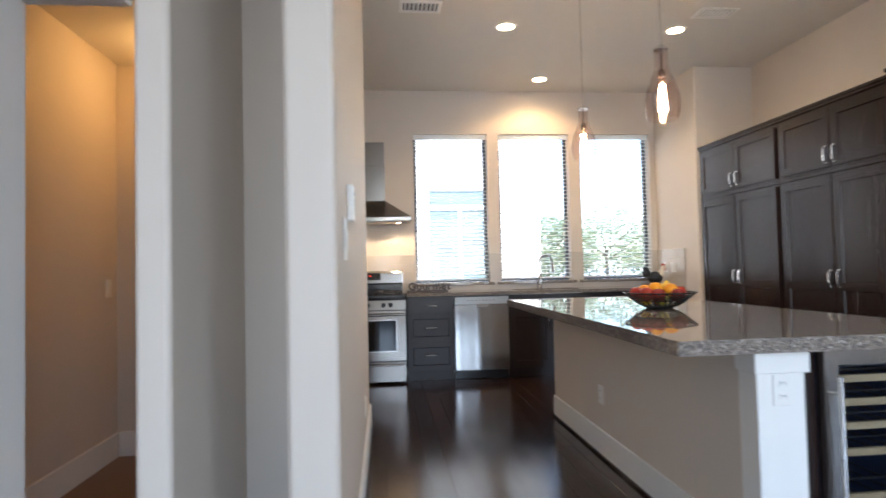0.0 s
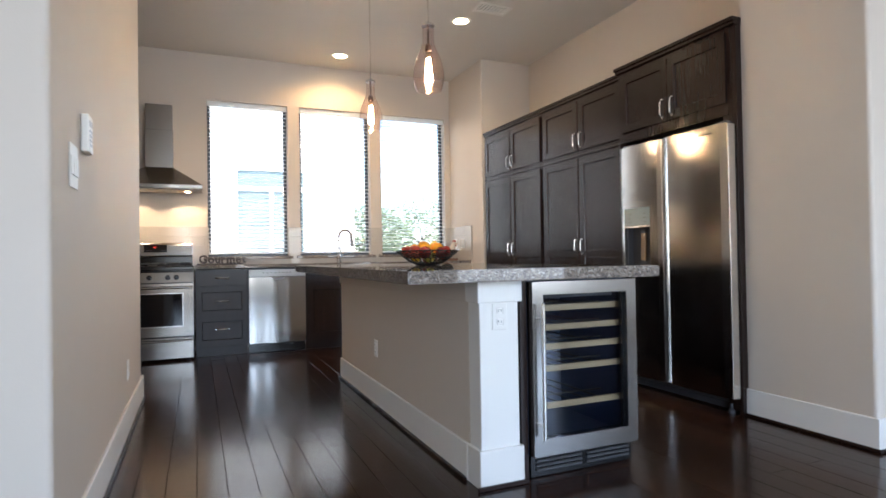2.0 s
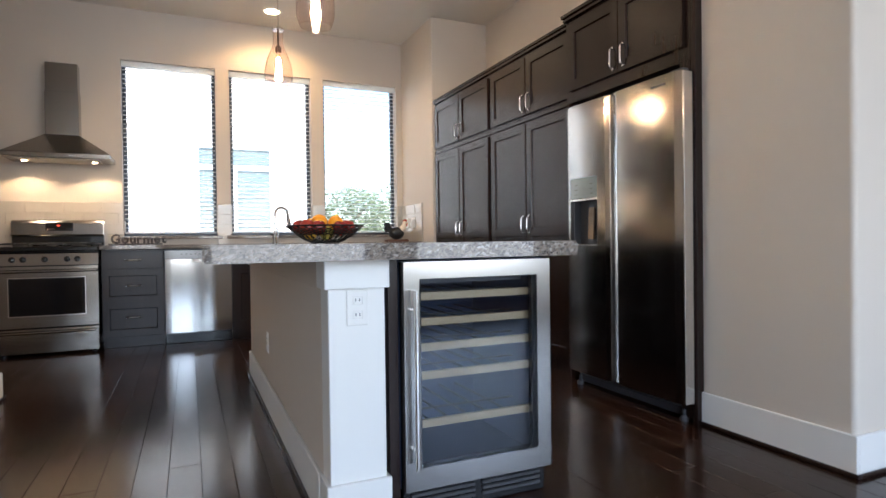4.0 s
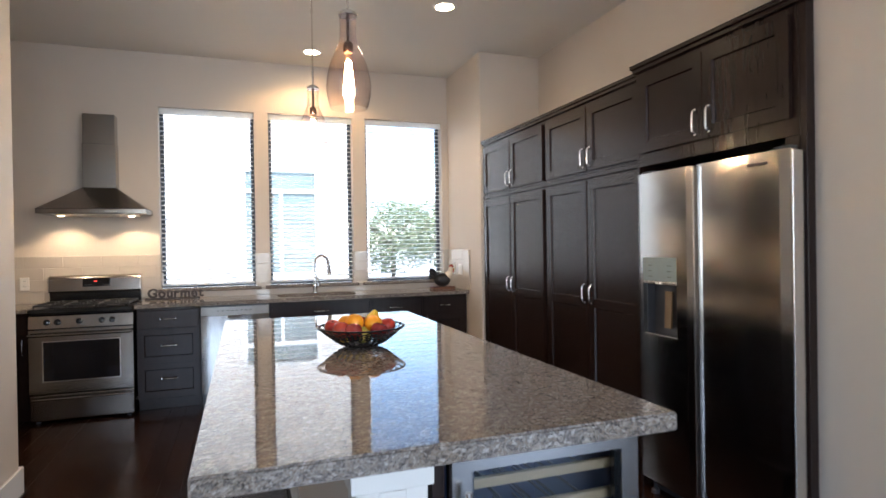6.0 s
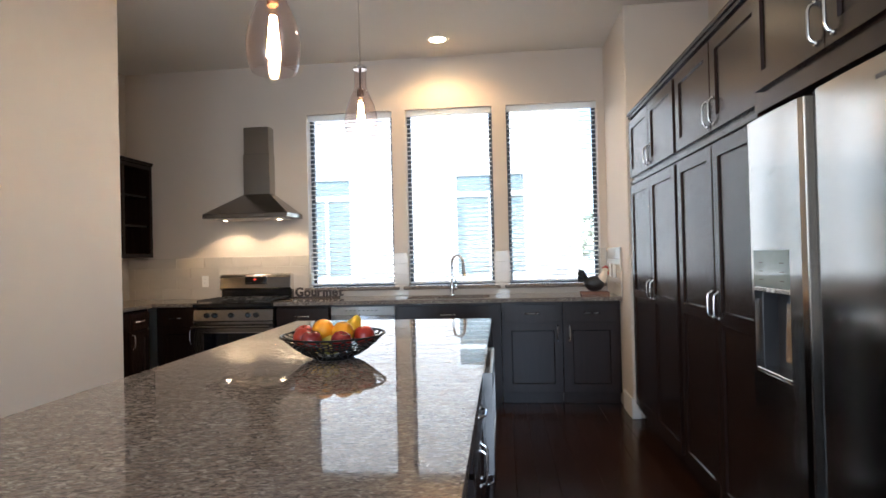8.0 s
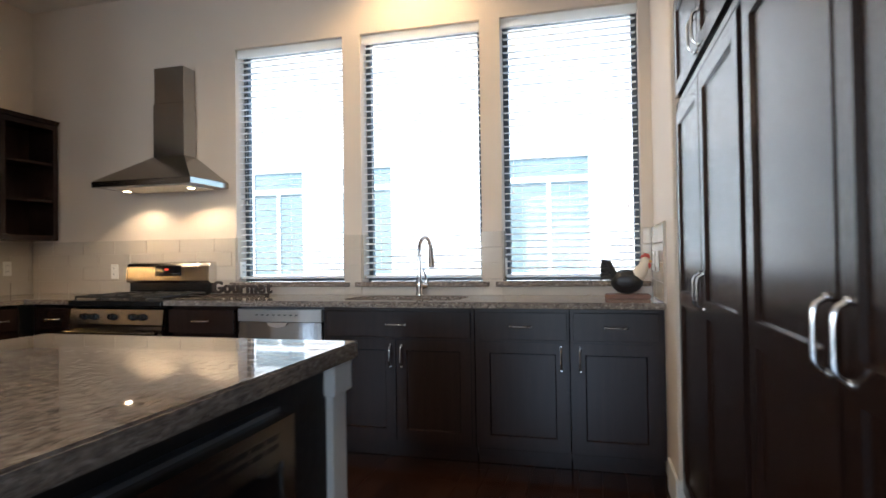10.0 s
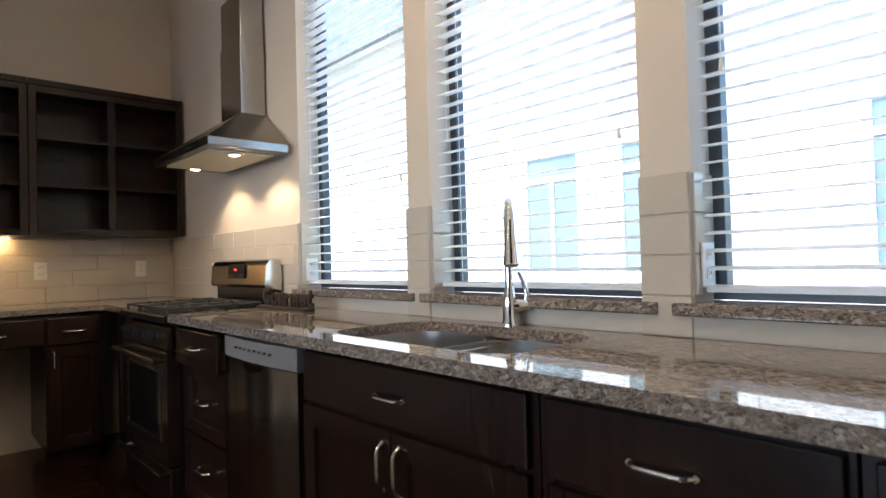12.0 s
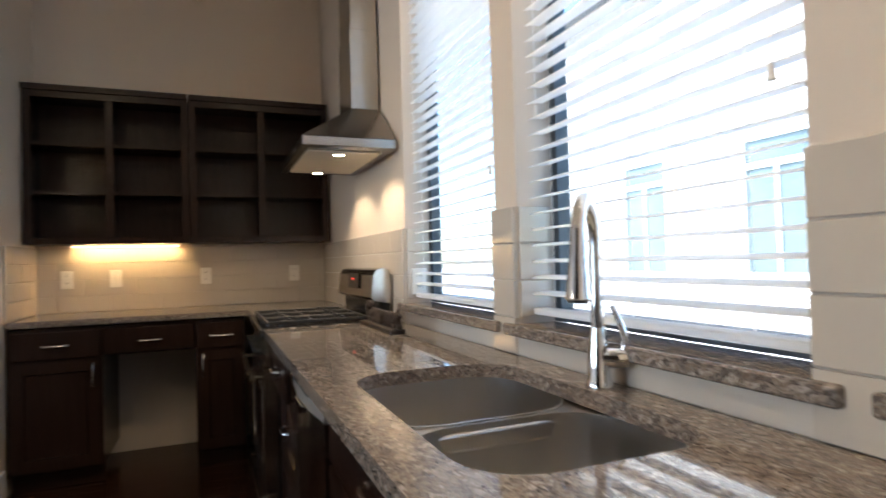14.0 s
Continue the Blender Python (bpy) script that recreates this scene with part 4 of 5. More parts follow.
# ---- range ----
rg = thing("gas_range", (-1.98, -0.4, 0), "freestanding stainless steel gas range with cast iron grates", "range")
RX0, RX1 = -2.368, -1.600
part("body", boxes((RX0 + 0.004, RX1 - 0.004, -0.559, -0.03, 0.035, 0.905)), M_BLACK, rg, "black enamel body")
for x in (RX0 + 0.05, RX1 - 0.05):
    part("foot", lathe([(0.0, 0.0), (0.018, 0.0), (0.018, 0.034), (0.0, 0.034)], (x, -0.554, 0.0), 12), M_GREYPLASTIC, rg)
dw_ = part("storage_drawer", boxes((RX0 + 0.004, RX1 - 0.004, -0.606, -0.560, 0.022, 0.235), bevel=0.006, seg=2), M_STEELX, rg)


def bar_pull(x0, x1, y, z, stand=0.045, r=0.011):
    return join(tube([(x0, y - stand, z), (x1, y - stand, z)], r, 14), tube([(x0 + 0.03, y - stand, z), (x0 + 0.03, y, z)], r * 0.75, 10), tube([(x1 - 0.03, y - stand, z), (x1 - 0.03, y, z)], r * 0.75, 10))


part("drawer_handle", bar_pull(RX0 + 0.03, RX1 - 0.03, -0.606, 0.205, 0.03), M_STEELX, dw_, "round stainless bar handle", True)
od = part("oven_door", pane_frame(RX0 + 0.004, RX1 - 0.004, 0.25, 0.775, -0.614, -0.560, 0.10), M_STEELX, rg)
part("oven_window", boxes((RX0 + 0.104, RX1 - 0.104, -0.612, -0.574, 0.35, 0.675)), M_BLACKGLASS, od, "black glass oven window")
part("window_trim", pane_frame(RX0 + 0.098, RX1 - 0.098, 0.344, 0.681, -0.618, -0.612, 0.008), M_NICKEL, od)
part("door_handle", bar_pull(RX0 + 0.01, RX1 - 0.01, -0.614, 0.735, 0.045, 0.013), M_STEELX, od, "round stainless bar handle", True)
cp = part("control_panel", prism([(-0.560, 0.785), (-0.612, 0.785), (-0.596, 0.885), (-0.560, 0.895)], "x", RX0 + 0.002, RX1 - 0.002), M_STEELX, rg, "sloped stainless control panel")
kd = Vector((0, -1, 0.16)).normalized()
for u in (0.17, 0.27, 0.475, 0.69, 0.79):
    x = RX0 + (RX1 - RX0) * u
    kn = part("knob", lathe([(0.024, -0.002), (0.024, 0.008), (0.019, 0.012), (0.017, 0.032), (0.014, 0.034), (0.0, 0.034)], (x, -0.604, 0.835), 22, kd), M_BLACK, cp, "black burner knob", True)
    part("pointer", boxes((x - 0.003, x + 0.003, -0.646, -0.636, 0.828, 0.858), bevel=0.001), M_BLACK, kn)
part("cooktop", boxes((RX0, RX1, -0.622, -0.10, 0.906, 0.945), bevel=0.008, seg=2), M_BLACK, rg, "black enamel cooktop")
for k, (x, y, r) in enumerate(((-2.20, -0.49, 0.045), (-2.20, -0.24, 0.036), (-1.985, -0.385, 0.05), (-1.77, -0.49, 0.05), (-1.77, -0.24, 0.036))):
    part("burner", lathe([(r, 0.0), (r, 0.008), (r * 0.75, 0.012), (r * 0.7, 0.02), (0.0, 0.021)], (x, y, 0.945), 20), M_IRON, rg, "round cast burner cap", True)
for x0, x1 in ((RX0 + 0.03, -2.115), (-2.105, -1.863), (-1.853, RX1 - 0.03)):
    xm = (x0 + x1) / 2
    bars = [(x0, x0 + 0.012, -0.595, -0.135, 0.962, 0.976), (x1 - 0.012, x1, -0.595, -0.135, 0.962, 0.976)]
    for y in (-0.595, -0.40, -0.147):
        bars.append((x0 + 0.012, x1 - 0.012, y, y + 0.012, 0.962, 0.976))
    for y in (-0.49, -0.25):
        bars += [(x0 + 0.012, xm - 0.035, y - 0.005, y + 0.005, 0.964, 0.982), (xm + 0.035, x1 - 0.012, y - 0.005, y + 0.005, 0.964, 0.982)]
        bars += [(xm - 0.005, xm + 0.005, y - 0.10, y - 0.035, 0.964, 0.982), (xm - 0.005, xm + 0.005, y + 0.035, y + 0.095, 0.964, 0.982)]
    for x in (x0, x1 - 0.012):
        for y in (-0.595, -0.147):
            bars.append((x, x + 0.012, y, y + 0.012, 0.9455, 0.962))
    part("grate", boxes(*bars, bevel=0.002), M_IRON, rg, "black cast iron grate")
part("riser", boxes((RX0 + 0.015, RX1 - 0.015, -0.085, -0.03, 0.946, 1.045)), M_BLACK, rg, "black back riser")
bgp = [(-0.03, 1.03), (-0.108, 1.045), (-0.122, 1.06), (-0.112, 1.165), (-0.095, 1.19), (-0.06, 1.198), (-0.03, 1.19)]
bg = part("backguard", prism(bgp, "x", RX0 + 0.02, RX1 - 0.02), M_STEELX, rg, "curved stainless backguard")
for a, b in ((RX0 + 0.012, RX0 + 0.0195), (RX1 - 0.0195, RX1 - 0.012)):
    part("end_cap", prism([(y * 1.02, z) for y, z in bgp], "x", a, b), M_NICKEL, bg)
part("clock_panel", prism([(-0.1195, 1.095), (-0.1275, 1.095), (-0.1205, 1.172), (-0.1125, 1.172)], "x", -2.085, -1.865), M_BLACKGLASS, bg, "black glass clock panel")
part("clock_digits", boxes((-1.995, -1.968, -0.1262, -0.1240, 1.138, 1.148)), glow("red digits", (1.0, 0.06, 0.03), 0.3), bg, "small red clock digits")
for k in range(4):
    for x in (-2.07, -1.92):
        part("button", boxes((x + k * 0.016, x + k * 0.016 + 0.009, -0.1285, -0.1268, 1.108, 1.114)), M_GREYPLASTIC, bg)

# ---- hood ----
hd_ = thing("range_hood", (-1.93, -0.2, 1.745), "stainless steel chimney range hood with two lit lamps", "range hood")
HX0, HX1, HZ = -2.350, -1.512, 1.745
part("rim", boxes((HX0, HX1, -0.44, -0.012, HZ, HZ + 0.042), bevel=0.002), M_STEELX, hd_)
bm = bmesh.new()
lo = [bm.verts.new(p) for p in ((HX0, -0.44, HZ + 0.0425), (HX1, -0.44, HZ + 0.0425), (HX1, -0.012, HZ + 0.0425), (HX0, -0.012, HZ + 0.0425))]
hi = [bm.verts.new(p) for p in ((-2.068, -0.155, HZ + 0.25), (-1.792, -0.155, HZ + 0.25), (-1.792, -0.012, HZ + 0.25), (-2.068, -0.012, HZ + 0.25))]
bm.faces.new(lo[::-1])
bm.faces.new(hi)
for k in range(4):
    bm.faces.new((lo[k], lo[(k + 1) % 4], hi[(k + 1) % 4], hi[k]))
part("canopy", bm, M_STEELX, hd_, "sloped stainless canopy")
part("lower_flue", boxes((-2.066, -1.794, -0.153, -0.014, HZ + 0.2505, 2.40), bevel=0.002), M_STEEL, hd_)
part("upper_flue", boxes((-2.060, -1.800, -0.147, -0.014, 2.3995, 2.672), bevel=0.002), M_STEEL, hd_)
# Warm lamp light on the hood's underside is put into the filter's tan colour.
part("filter", boxes((HX0 + 0.10, HX1 - 0.10, -0.40, -0.06, HZ - 0.008, HZ - 0.001), bevel=0.002), plain("satin aluminium tinted with lamp glow", (0.62, 0.56, 0.47), 0.5, 0.3), hd_, "brushed grease filter")
for x in (HX0 + 0.14, HX1 - 0.14):
    l = part("lamp", lathe([(0.034, 0.0), (0.034, -0.006), (0.026, -0.007), (0.0, -0.0065)], (x, -0.255, HZ - 0.008), 22), M_CHROME, hd_)
    part("bulb", lathe([(0.024, -0.0072), (0.0, -0.0085)], (x, -0.255, HZ - 0.008), 18), M_WARM, l)
    lamp("hood_light", 'SPOT', 2.6, (1.0, 0.72, 0.42), look((x, -0.255, HZ - 0.03), (x, -0.12, 0.9)), cone=125, radius=0.02)
for k in range(5):
    part("button", lathe([(0.006, 0.0), (0.006, 0.002), (0.0, 0.0025)], (-1.83 + k * 0.022, -0.44, HZ + 0.02), 10, Vector((0, -1, 0))), M_NICKEL, hd_)

# ---- dishwasher ----
dw = thing("dishwasher", (-0.77, -0.4, 0), "built-in stainless dishwasher with pale control strip", "dishwasher")
DX0, DX1 = -1.072, -0.478
part("tub", boxes((DX0, DX1, -0.52, -0.03, 0.10, TOP - 0.045)), M_GREYPLASTIC, dw)
bm = bmesh.new()
n = 24
fr_ = []
for k in range(n + 1):
    u = k / n
    x = DX0 + 0.004 + (DX1 - DX0 - 0.008) * u
    y = -0.556 - 0.018 * math.sin(math.pi * u) - 0.0012 * math.sin(math.pi * 6 * u)
    fr_.append((x, y))
bm = prism(fr_ + [(DX1 - 0.004, -0.523), (DX0 + 0.004, -0.523)], "z", 0.112, 0.812)
part("door", bm, M_FRIDGE, dw, "bowed brushed stainless door")
M_DWP = plain("silver control plastic", (0.34, 0.33, 0.315), 0.3, 0.3)
cpn = part("control_strip", prism(fr_ + [(DX1 - 0.004, -0.523), (DX0 + 0.004, -0.523)], "z", 0.816, 0.892), M_DWP, dw, "silver control strip")
part("handle_recess", prism([(-0.85, 0.812), (-0.83, 0.789), (-0.775, 0.779), (-0.72, 0.789), (-0.70, 0.812)], "y", -0.580, -0.5745), M_CHROME, dw, "scooped pocket handle")
for k in range(8):
    part("button", boxes((-0.93 + k * 0.04, -0.915 + k * 0.04, -0.5765, -0.570, 0.855, 0.862)), M_GREYPLASTIC, cpn)
part("toe_kick", boxes((DX0 + 0.002, DX1 - 0.002, -0.48, -0.465, 0.004, 0.098)), M_BLACK, dw)

# ---- lamps on the ceiling ----
def can_light(x, y, power, tone=(1.0, 0.74, 0.46)):
    c = thing("recessed_light", (x, y, CEIL), "round recessed ceiling light with white trim, lit", "ceiling light", "recessed lights")
    part("trim", lathe([(0.098, -0.001), (0.096, -0.006), (0.075, -0.008), (0.070, -0.004), (0.070, -0.001)], (x, y, CEIL), 32), M_PLASTIC, c, smooth=True)
    part("lens", lathe([(0.069, -0.003), (0.0, -0.0045)], (x, y, CEIL), 28), M_WARM, c)
    lamp("can_light", 'SPOT', power, tone, look((x, y, CEIL - 0.012), (x, y, 0)), cone=145, radius=0.06)


can_light(-0.04, -0.46, 15, (1.0, 0.62, 0.27))
can_light(0.845, -1.836, 7)
can_light(-0.715, -1.837, 7)


def ceiling_vent(x, y):
    v = thing("ceiling_vent", (x, y, CEIL), "white louvred ceiling air vent", "air vent", "ceiling vents")
    part("frame", boxes((x - 0.17, x + 0.17, y - 0.10, y - 0.07, CEIL - 0.012, CEIL - 0.001), (x - 0.17, x + 0.17, y + 0.07, y + 0.10, CEIL - 0.012, CEIL - 0.001), (x - 0.17, x - 0.14, y - 0.07, y + 0.07, CEIL - 0.012, CEIL - 0.001), (x + 0.14, x + 0.17, y - 0.07, y + 0.07, CEIL - 0.012, CEIL - 0.001), bevel=0.002), M_PLASTIC, v)
    part("backing", boxes((x - 0.14, x + 0.14, y - 0.07, y + 0.07, CEIL - 0.003, CEIL - 0.001)), M_GREYPLASTIC, v)
    for k in range(8):
        s = part("louvre", set_at(boxes((-0.009, 0.009, -0.069, 0.069, -0.001, 0.001)), Matrix.Translation((x - 0.12 + k * 0.034, y, CEIL - 0.008)) @ Matrix.Rotation(radians(35), 4, 'Y')), M_PLASTIC, v)


ceiling_vent(1.0, -2.20)
ceiling_vent(-1.49, -2.19)

M_SHADE = clear_pane("rosy clear glass", (0.97, 0.935, 0.925))
M_FILAMENT = glow("glowing filament", (1.0, 0.72, 0.42), 55.0)
M_BRONZE = plain("aged bronze socket", (0.16, 0.11, 0.085), 0.3, 0.9)


def pendant(x, y, low):
    """A bottle of thin glass whose open foot hangs at the height low."""
    p = thing("pendant_lamp", (x, y, low), "pendant lamp with bottle-shaped clear rosy glass shade, lit", "pendant lamp", "island pendants")
    part("canopy", lathe([(0.0, -0.002), (0.062, -0.002), (0.062, -0.012), (0.05, -0.022), (0.008, -0.026), (0.0, -0.026)], (x, y, CEIL), 28), M_NICKEL, p, smooth=True)
    part("rod", tube([(x, y, low + 0.40), (x, y, CEIL - 0.02)], 0.0055, 10), M_NICKEL, p, "slim satin nickel rod", True)
    part("rod_joint", lathe([(0.0, 0.0), (0.008, 0.0), (0.008, 0.03), (0.0, 0.03)], (x, y, low + 0.86), 12), M_NICKEL, p, smooth=True)
    part("cap", lathe([(0.0, 0.418), (0.012, 0.416), (0.033, 0.404), (0.0395, 0.398), (0.0395, 0.388), (0.0, 0.387)], (x, y, low), 28), M_NICKEL, p, "satin nickel cap on the glass neck", True)
    part("stem", tube([(x, y, low + 0.27), (x, y, low + 0.388)], 0.006, 10), M_BRONZE, p, "bronze stem inside the neck", True)
    part("socket", lathe([(0.0, 0.0), (0.019, 0.0), (0.021, 0.01), (0.021, 0.036), (0.016, 0.046), (0.0, 0.048)], (x, y, low + 0.232), 24), M_BRONZE, p, "dark bronze lamp socket", True)
    prof = [(0.0375, 0.39), (0.0355, 0.36), (0.0345, 0.325), (0.0365, 0.29), (0.046, 0.258), (0.063, 0.222), (0.080, 0.178), (0.0905, 0.132), (0.0945, 0.092), (0.0915, 0.05), (0.083, 0.018), (0.0755, 0.0)]
    inner = [(q - 0.0024, z) for q, z in reversed(prof)]
    sh = part("shade", lathe(prof + inner, (x, y, low), 44), M_SHADE, p, "clear rosy bottle-shaped glass shade", True)
    sh.visible_shadow = False
    bl = part("bulb", lathe([(0.013, 0.232), (0.015, 0.21), (0.024, 0.165), (0.028, 0.125), (0.025, 0.07), (0.014, 0.036), (0.0, 0.03)], (x, y, low), 20), clear_pane("clear bulb glass", (1.0, 0.93, 0.82)), p, "clear filament bulb", True)
    bl.visible_shadow = False
    pts = []
    for k in range(21):
        a = k / 20 * math.pi * 2
        foot = k % 2 == 0
        q = 0.019 if foot else 0.008
        pts.append((x + q * math.cos(a), y + q * math.sin(a), low + (0.055 if foot else 0.195)))
    part("filament", tube(pts, 0.0042, 6), M_FILAMENT, bl, "glowing filament")
    lamp("pendant_light", 'POINT', 1.6, (1.0, 0.68, 0.38), Matrix.Translation((x, y, low + 0.125)), radius=0.028)


pendant(-0.275, -3.735, 1.998)
pendant(-0.275, -2.485, 2.018)
hallp = thing("hall_light", (-3.1, -3.0, 2.66), "flush warm ceiling light in the hall", "ceiling light")
part("diffuser", lathe([(0.12, 0.0), (0.11, -0.03), (0.06, -0.05), (0.0, -0.055)], (-3.1, -3.0, 2.66), 28), glow("hall diffuser", (1.0, 0.60, 0.22), 2.5), hallp, smooth=True)
lamp("hall_lamp", 'POINT', 1.5, (1.0, 0.52, 0.15), Matrix.Translation((-3.1, -3.0, 2.5)), radius=0.1)


# ---- plates on the walls ----
def outlet(at, facing, label="white duplex wall outlet", w=0.072, kind="outlet", tall=0.058):
    o = thing("wall_outlet" if kind == "outlet" else "light_switch", at, label, kind, "wall outlets" if kind == "outlet" else "")
    m = turned(at, facing)
    part("plate", set_at(boxes((-w / 2, w / 2, -0.006, -0.0005, -tall, tall), bevel=0.002), m), M_PLASTIC, o)
    if kind == "outlet":
        for z in (-0.024, 0.024):
            s = part("socket", set_at(boxes((-0.016, 0.016, -0.0085, -0.006, z - 0.014, z + 0.014), bevel=0.003), m), M_PLASTIC, o)
            part("slot", set_at(boxes((-0.008, -0.005, -0.0088, -0.0084, z - 0.003, z + 0.007), (0.005, 0.008, -0.0088, -0.0084, z - 0.003, z + 0.007)), m), M_GREYPLASTIC, s)
    else:
        n = max(1, round(w / 0.05) - (0 if w > 0.08 else 0))
        for k in range(n if w > 0.08 else 1):
            c = 0 if w < 0.08 else (k - (n - 1) / 2) * 0.046
            part("rocker", set_at(boxes((c - 0.016, c + 0.016, -0.010, -0.006, -0.033, 0.033), bevel=0.003), m), M_PLASTIC, o)
    return o


outlet((-2.56, -0.019, 1.13), "south")
outlet((LEFT_X + 0.0195, -1.69, 1.165), "east")
outlet((LEFT_X + 0.0195, -1.41, 1.165), "east", "white light switch above the counter", 0.072, "switch")
outlet((LEFT_X + 0.0195, -0.85, 1.165), "east")
outlet((LEFT_X + 0.0195, -0.24, 1.165), "east")
outlet((PIL_X - 0.0195, -0.42, 1.165), "west", "white double light switch beside the window", 0.115, "switch")
outlet((PIL_X - 0.0195, -0.22, 1.165), "west")
for wx in (WINS[0][0], WINS[2][0]):
    outlet((wx + 0.009, 0.056, 1.135), "east", "white outlet set in the tiled window reveal")
outlet((-0.357, -4.7125, 0.735), "south", "white outlet on the island post")
outlet((BX0 - 0.001, -3.15, 0.385), "west", "white outlet low on the island side")
outlet((-1.951, -3.05, 0.36), "east", "white outlet low on the partition")
outlet((-1.951, -4.64, 1.325), "east", "white rocker switch plate on the partition", 0.13, "switch", 0.075)
outlet((-3.619, -2.75, 1.13), "east", "white light switch in the warm hall", 0.072, "switch")
th = thing("thermostat", (-1.951, -4.44, 1.475), "small white wall keypad with rounded case", "thermostat")
m = turned((-1.951, -4.44, 1.475), "east")
part("case", set_at(boxes((-0.048, 0.048, -0.026, -0.0005, -0.07, 0.07), bevel=0.005, seg=2), m), M_PLASTIC, th)
for k in range(4):
    part("key_row", set_at(boxes((-0.028, 0.028, -0.0275, -0.026, -0.045 + k * 0.017, -0.036 + k * 0.017)), m), plain("grey keys", (0.45, 0.46, 0.48), 0.4) if k == 0 else bpy.data.materials["grey keys"], th)
part("screen", set_at(boxes((-0.028, 0.028, -0.0275, -0.026, 0.028, 0.048)), m), bpy.data.materials["grey keys"], th)

# ---- fruit bowl ----
bx, by = -0.178, -3.425
fb = thing("fruit_bowl", (bx, by, ITOP), "black wrought wire bowl holding fruit", "bowl")


def ring_pts(r, z, n=40):
    return [(bx + r * math.cos(2 * math.pi * k / n), by + r * math.sin(2 * math.pi * k / n), z) for k in range(n)]


def bowl_r(u):
    return 0.075 + 0.128 * u ** 0.72


M_WIRE = plain("black wrought wire", (0.012, 0.010, 0.009), 0.4, 0.6)
part("rim", tube(ring_pts(0.205, ITOP + 0.094), 0.0042, 8, True), M_WIRE, fb, smooth=True)
part("foot_ring", tube(ring_pts(0.076, ITOP + 0.005), 0.0042, 8, True), M_WIRE, fb, smooth=True)
part("base_mesh", lathe([(0.0, 0.006), (0.076, 0.006), (0.076, 0.009), (0.0, 0.009)], (bx, by, ITOP), 30), M_WIRE, fb)
for k in range(26):
    a0 = 2 * math.pi * k / 26
    for s in (-1, 1):
        pts = []
        for j in range(8):
            u = j / 7
            a = a0 + s * 0.42 * math.sin(u * math.pi * 1.5)
            r = bowl_r(u)
            pts.append((bx + r * math.cos(a), by + r * math.sin(a), ITOP + 0.006 + 0.087 * u))
        part("scroll_wire", tube(pts, 0.0027, 5), M_WIRE, fb, smooth=True)
part("middle_ring", tube(ring_pts(bowl_r(0.5), ITOP + 0.05), 0.0026, 6, True), M_WIRE, fb, smooth=True)


def fruit_skin(name, a, b, rough):
    k = Nodes(name)
    f = k.noise(16, 4)
    k.link(k.ramp(f, [(0.35, a), (0.65, b)]), k.b.inputs["Base Color"])
    k.b.inputs["Roughness"].default_value = rough
    k.bump(k.noise(420, 2), 0.12, 0.001)
    return k.m


M_APPLE = fruit_skin("red apple skin", (0.33, 0.014, 0.012), (0.46, 0.06, 0.025), 0.28)
M_ORANGE = fruit_skin("orange skin", (0.86, 0.30, 0.006), (0.90, 0.38, 0.010), 0.42)
M_LEMON = fruit_skin("yellow pear skin", (0.84, 0.48, 0.02), (0.80, 0.54, 0.05), 0.35)
M_DKAPPLE = fruit_skin("dark red apple skin", (0.16, 0.012, 0.014), (0.34, 0.04, 0.03), 0.25)
M_STEM = plain("brown stem", (0.06, 0.035, 0.02), 0.7)


def fruit(name, x, y, z, r, mat, label, kind):
    base = (bx + x, by + y, ITOP + z)
    if kind == "apple":
        prof = [(0.0, -0.80), (0.25, -0.92), (0.55, -0.86), (0.85, -0.50), (1.0, 0.0), (0.97, 0.38), (0.78, 0.76), (0.48, 0.92), (0.2, 0.84), (0.0, 0.68)]
    elif kind == "pear":
        prof = [(0.0, -0.95), (0.4, -0.9), (0.8, -0.6), (0.98, -0.1), (0.82, 0.4), (0.55, 0.85), (0.40, 1.2), (0.22, 1.4), (0.0, 1.42)]
    else:
        prof = [(0.0, -0.97)] + [(math.cos(radians(a)), 0.97 * math.sin(radians(a))) for a in range(-70, 71, 14)] + [(0.06, 0.95), (0.0, 0.93)]
    tilt = Vector((random.uniform(-0.5, 0.5), random.uniform(-0.5, 0.5), 1)).normalized()
    ob = solid(name, lathe([(p * r, h * r) for p, h in prof], base, 24, tilt), mat, label, "fruit", at=base, smooth=True, group="fruit in the bowl")
    ob.name = name
    if kind != "orange":
        part("stem", tube([Vector(base) + tilt * r * (0.66 if kind == "apple" else 1.38), Vector(base) + tilt * r * (1.05 if kind == "apple" else 1.62) + Vector((0.003, 0, 0))], 0.0018, 6), M_STEM, ob)
    return ob


fruit("red_apple", -0.105, -0.055, 0.085, 0.041, M_APPLE, "red apple lying in the wire bowl", "apple")
fruit("red_apple", -0.13, 0.03, 0.088, 0.039, M_APPLE, "red apple lying in the wire bowl", "apple")
fruit("red_apple", -0.055, -0.10, 0.082, 0.040, M_DKAPPLE, "dark red apple lying in the wire bowl", "apple")
fruit("red_apple", 0.06, -0.10, 0.078, 0.040, M_DKAPPLE, "dark red apple lying in the wire bowl", "apple")
fruit("red_apple", 0.125, 0.0, 0.085, 0.041, M_APPLE, "red apple lying in the wire bowl", "apple")
fruit("red_apple", 0.03, 0.12, 0.085, 0.040, M_DKAPPLE, "dark red apple lying in the wire bowl", "apple")
fruit("orange", -0.035, -0.02, 0.115, 0.043, M_ORANGE, "bright orange on top of the fruit", "orange")
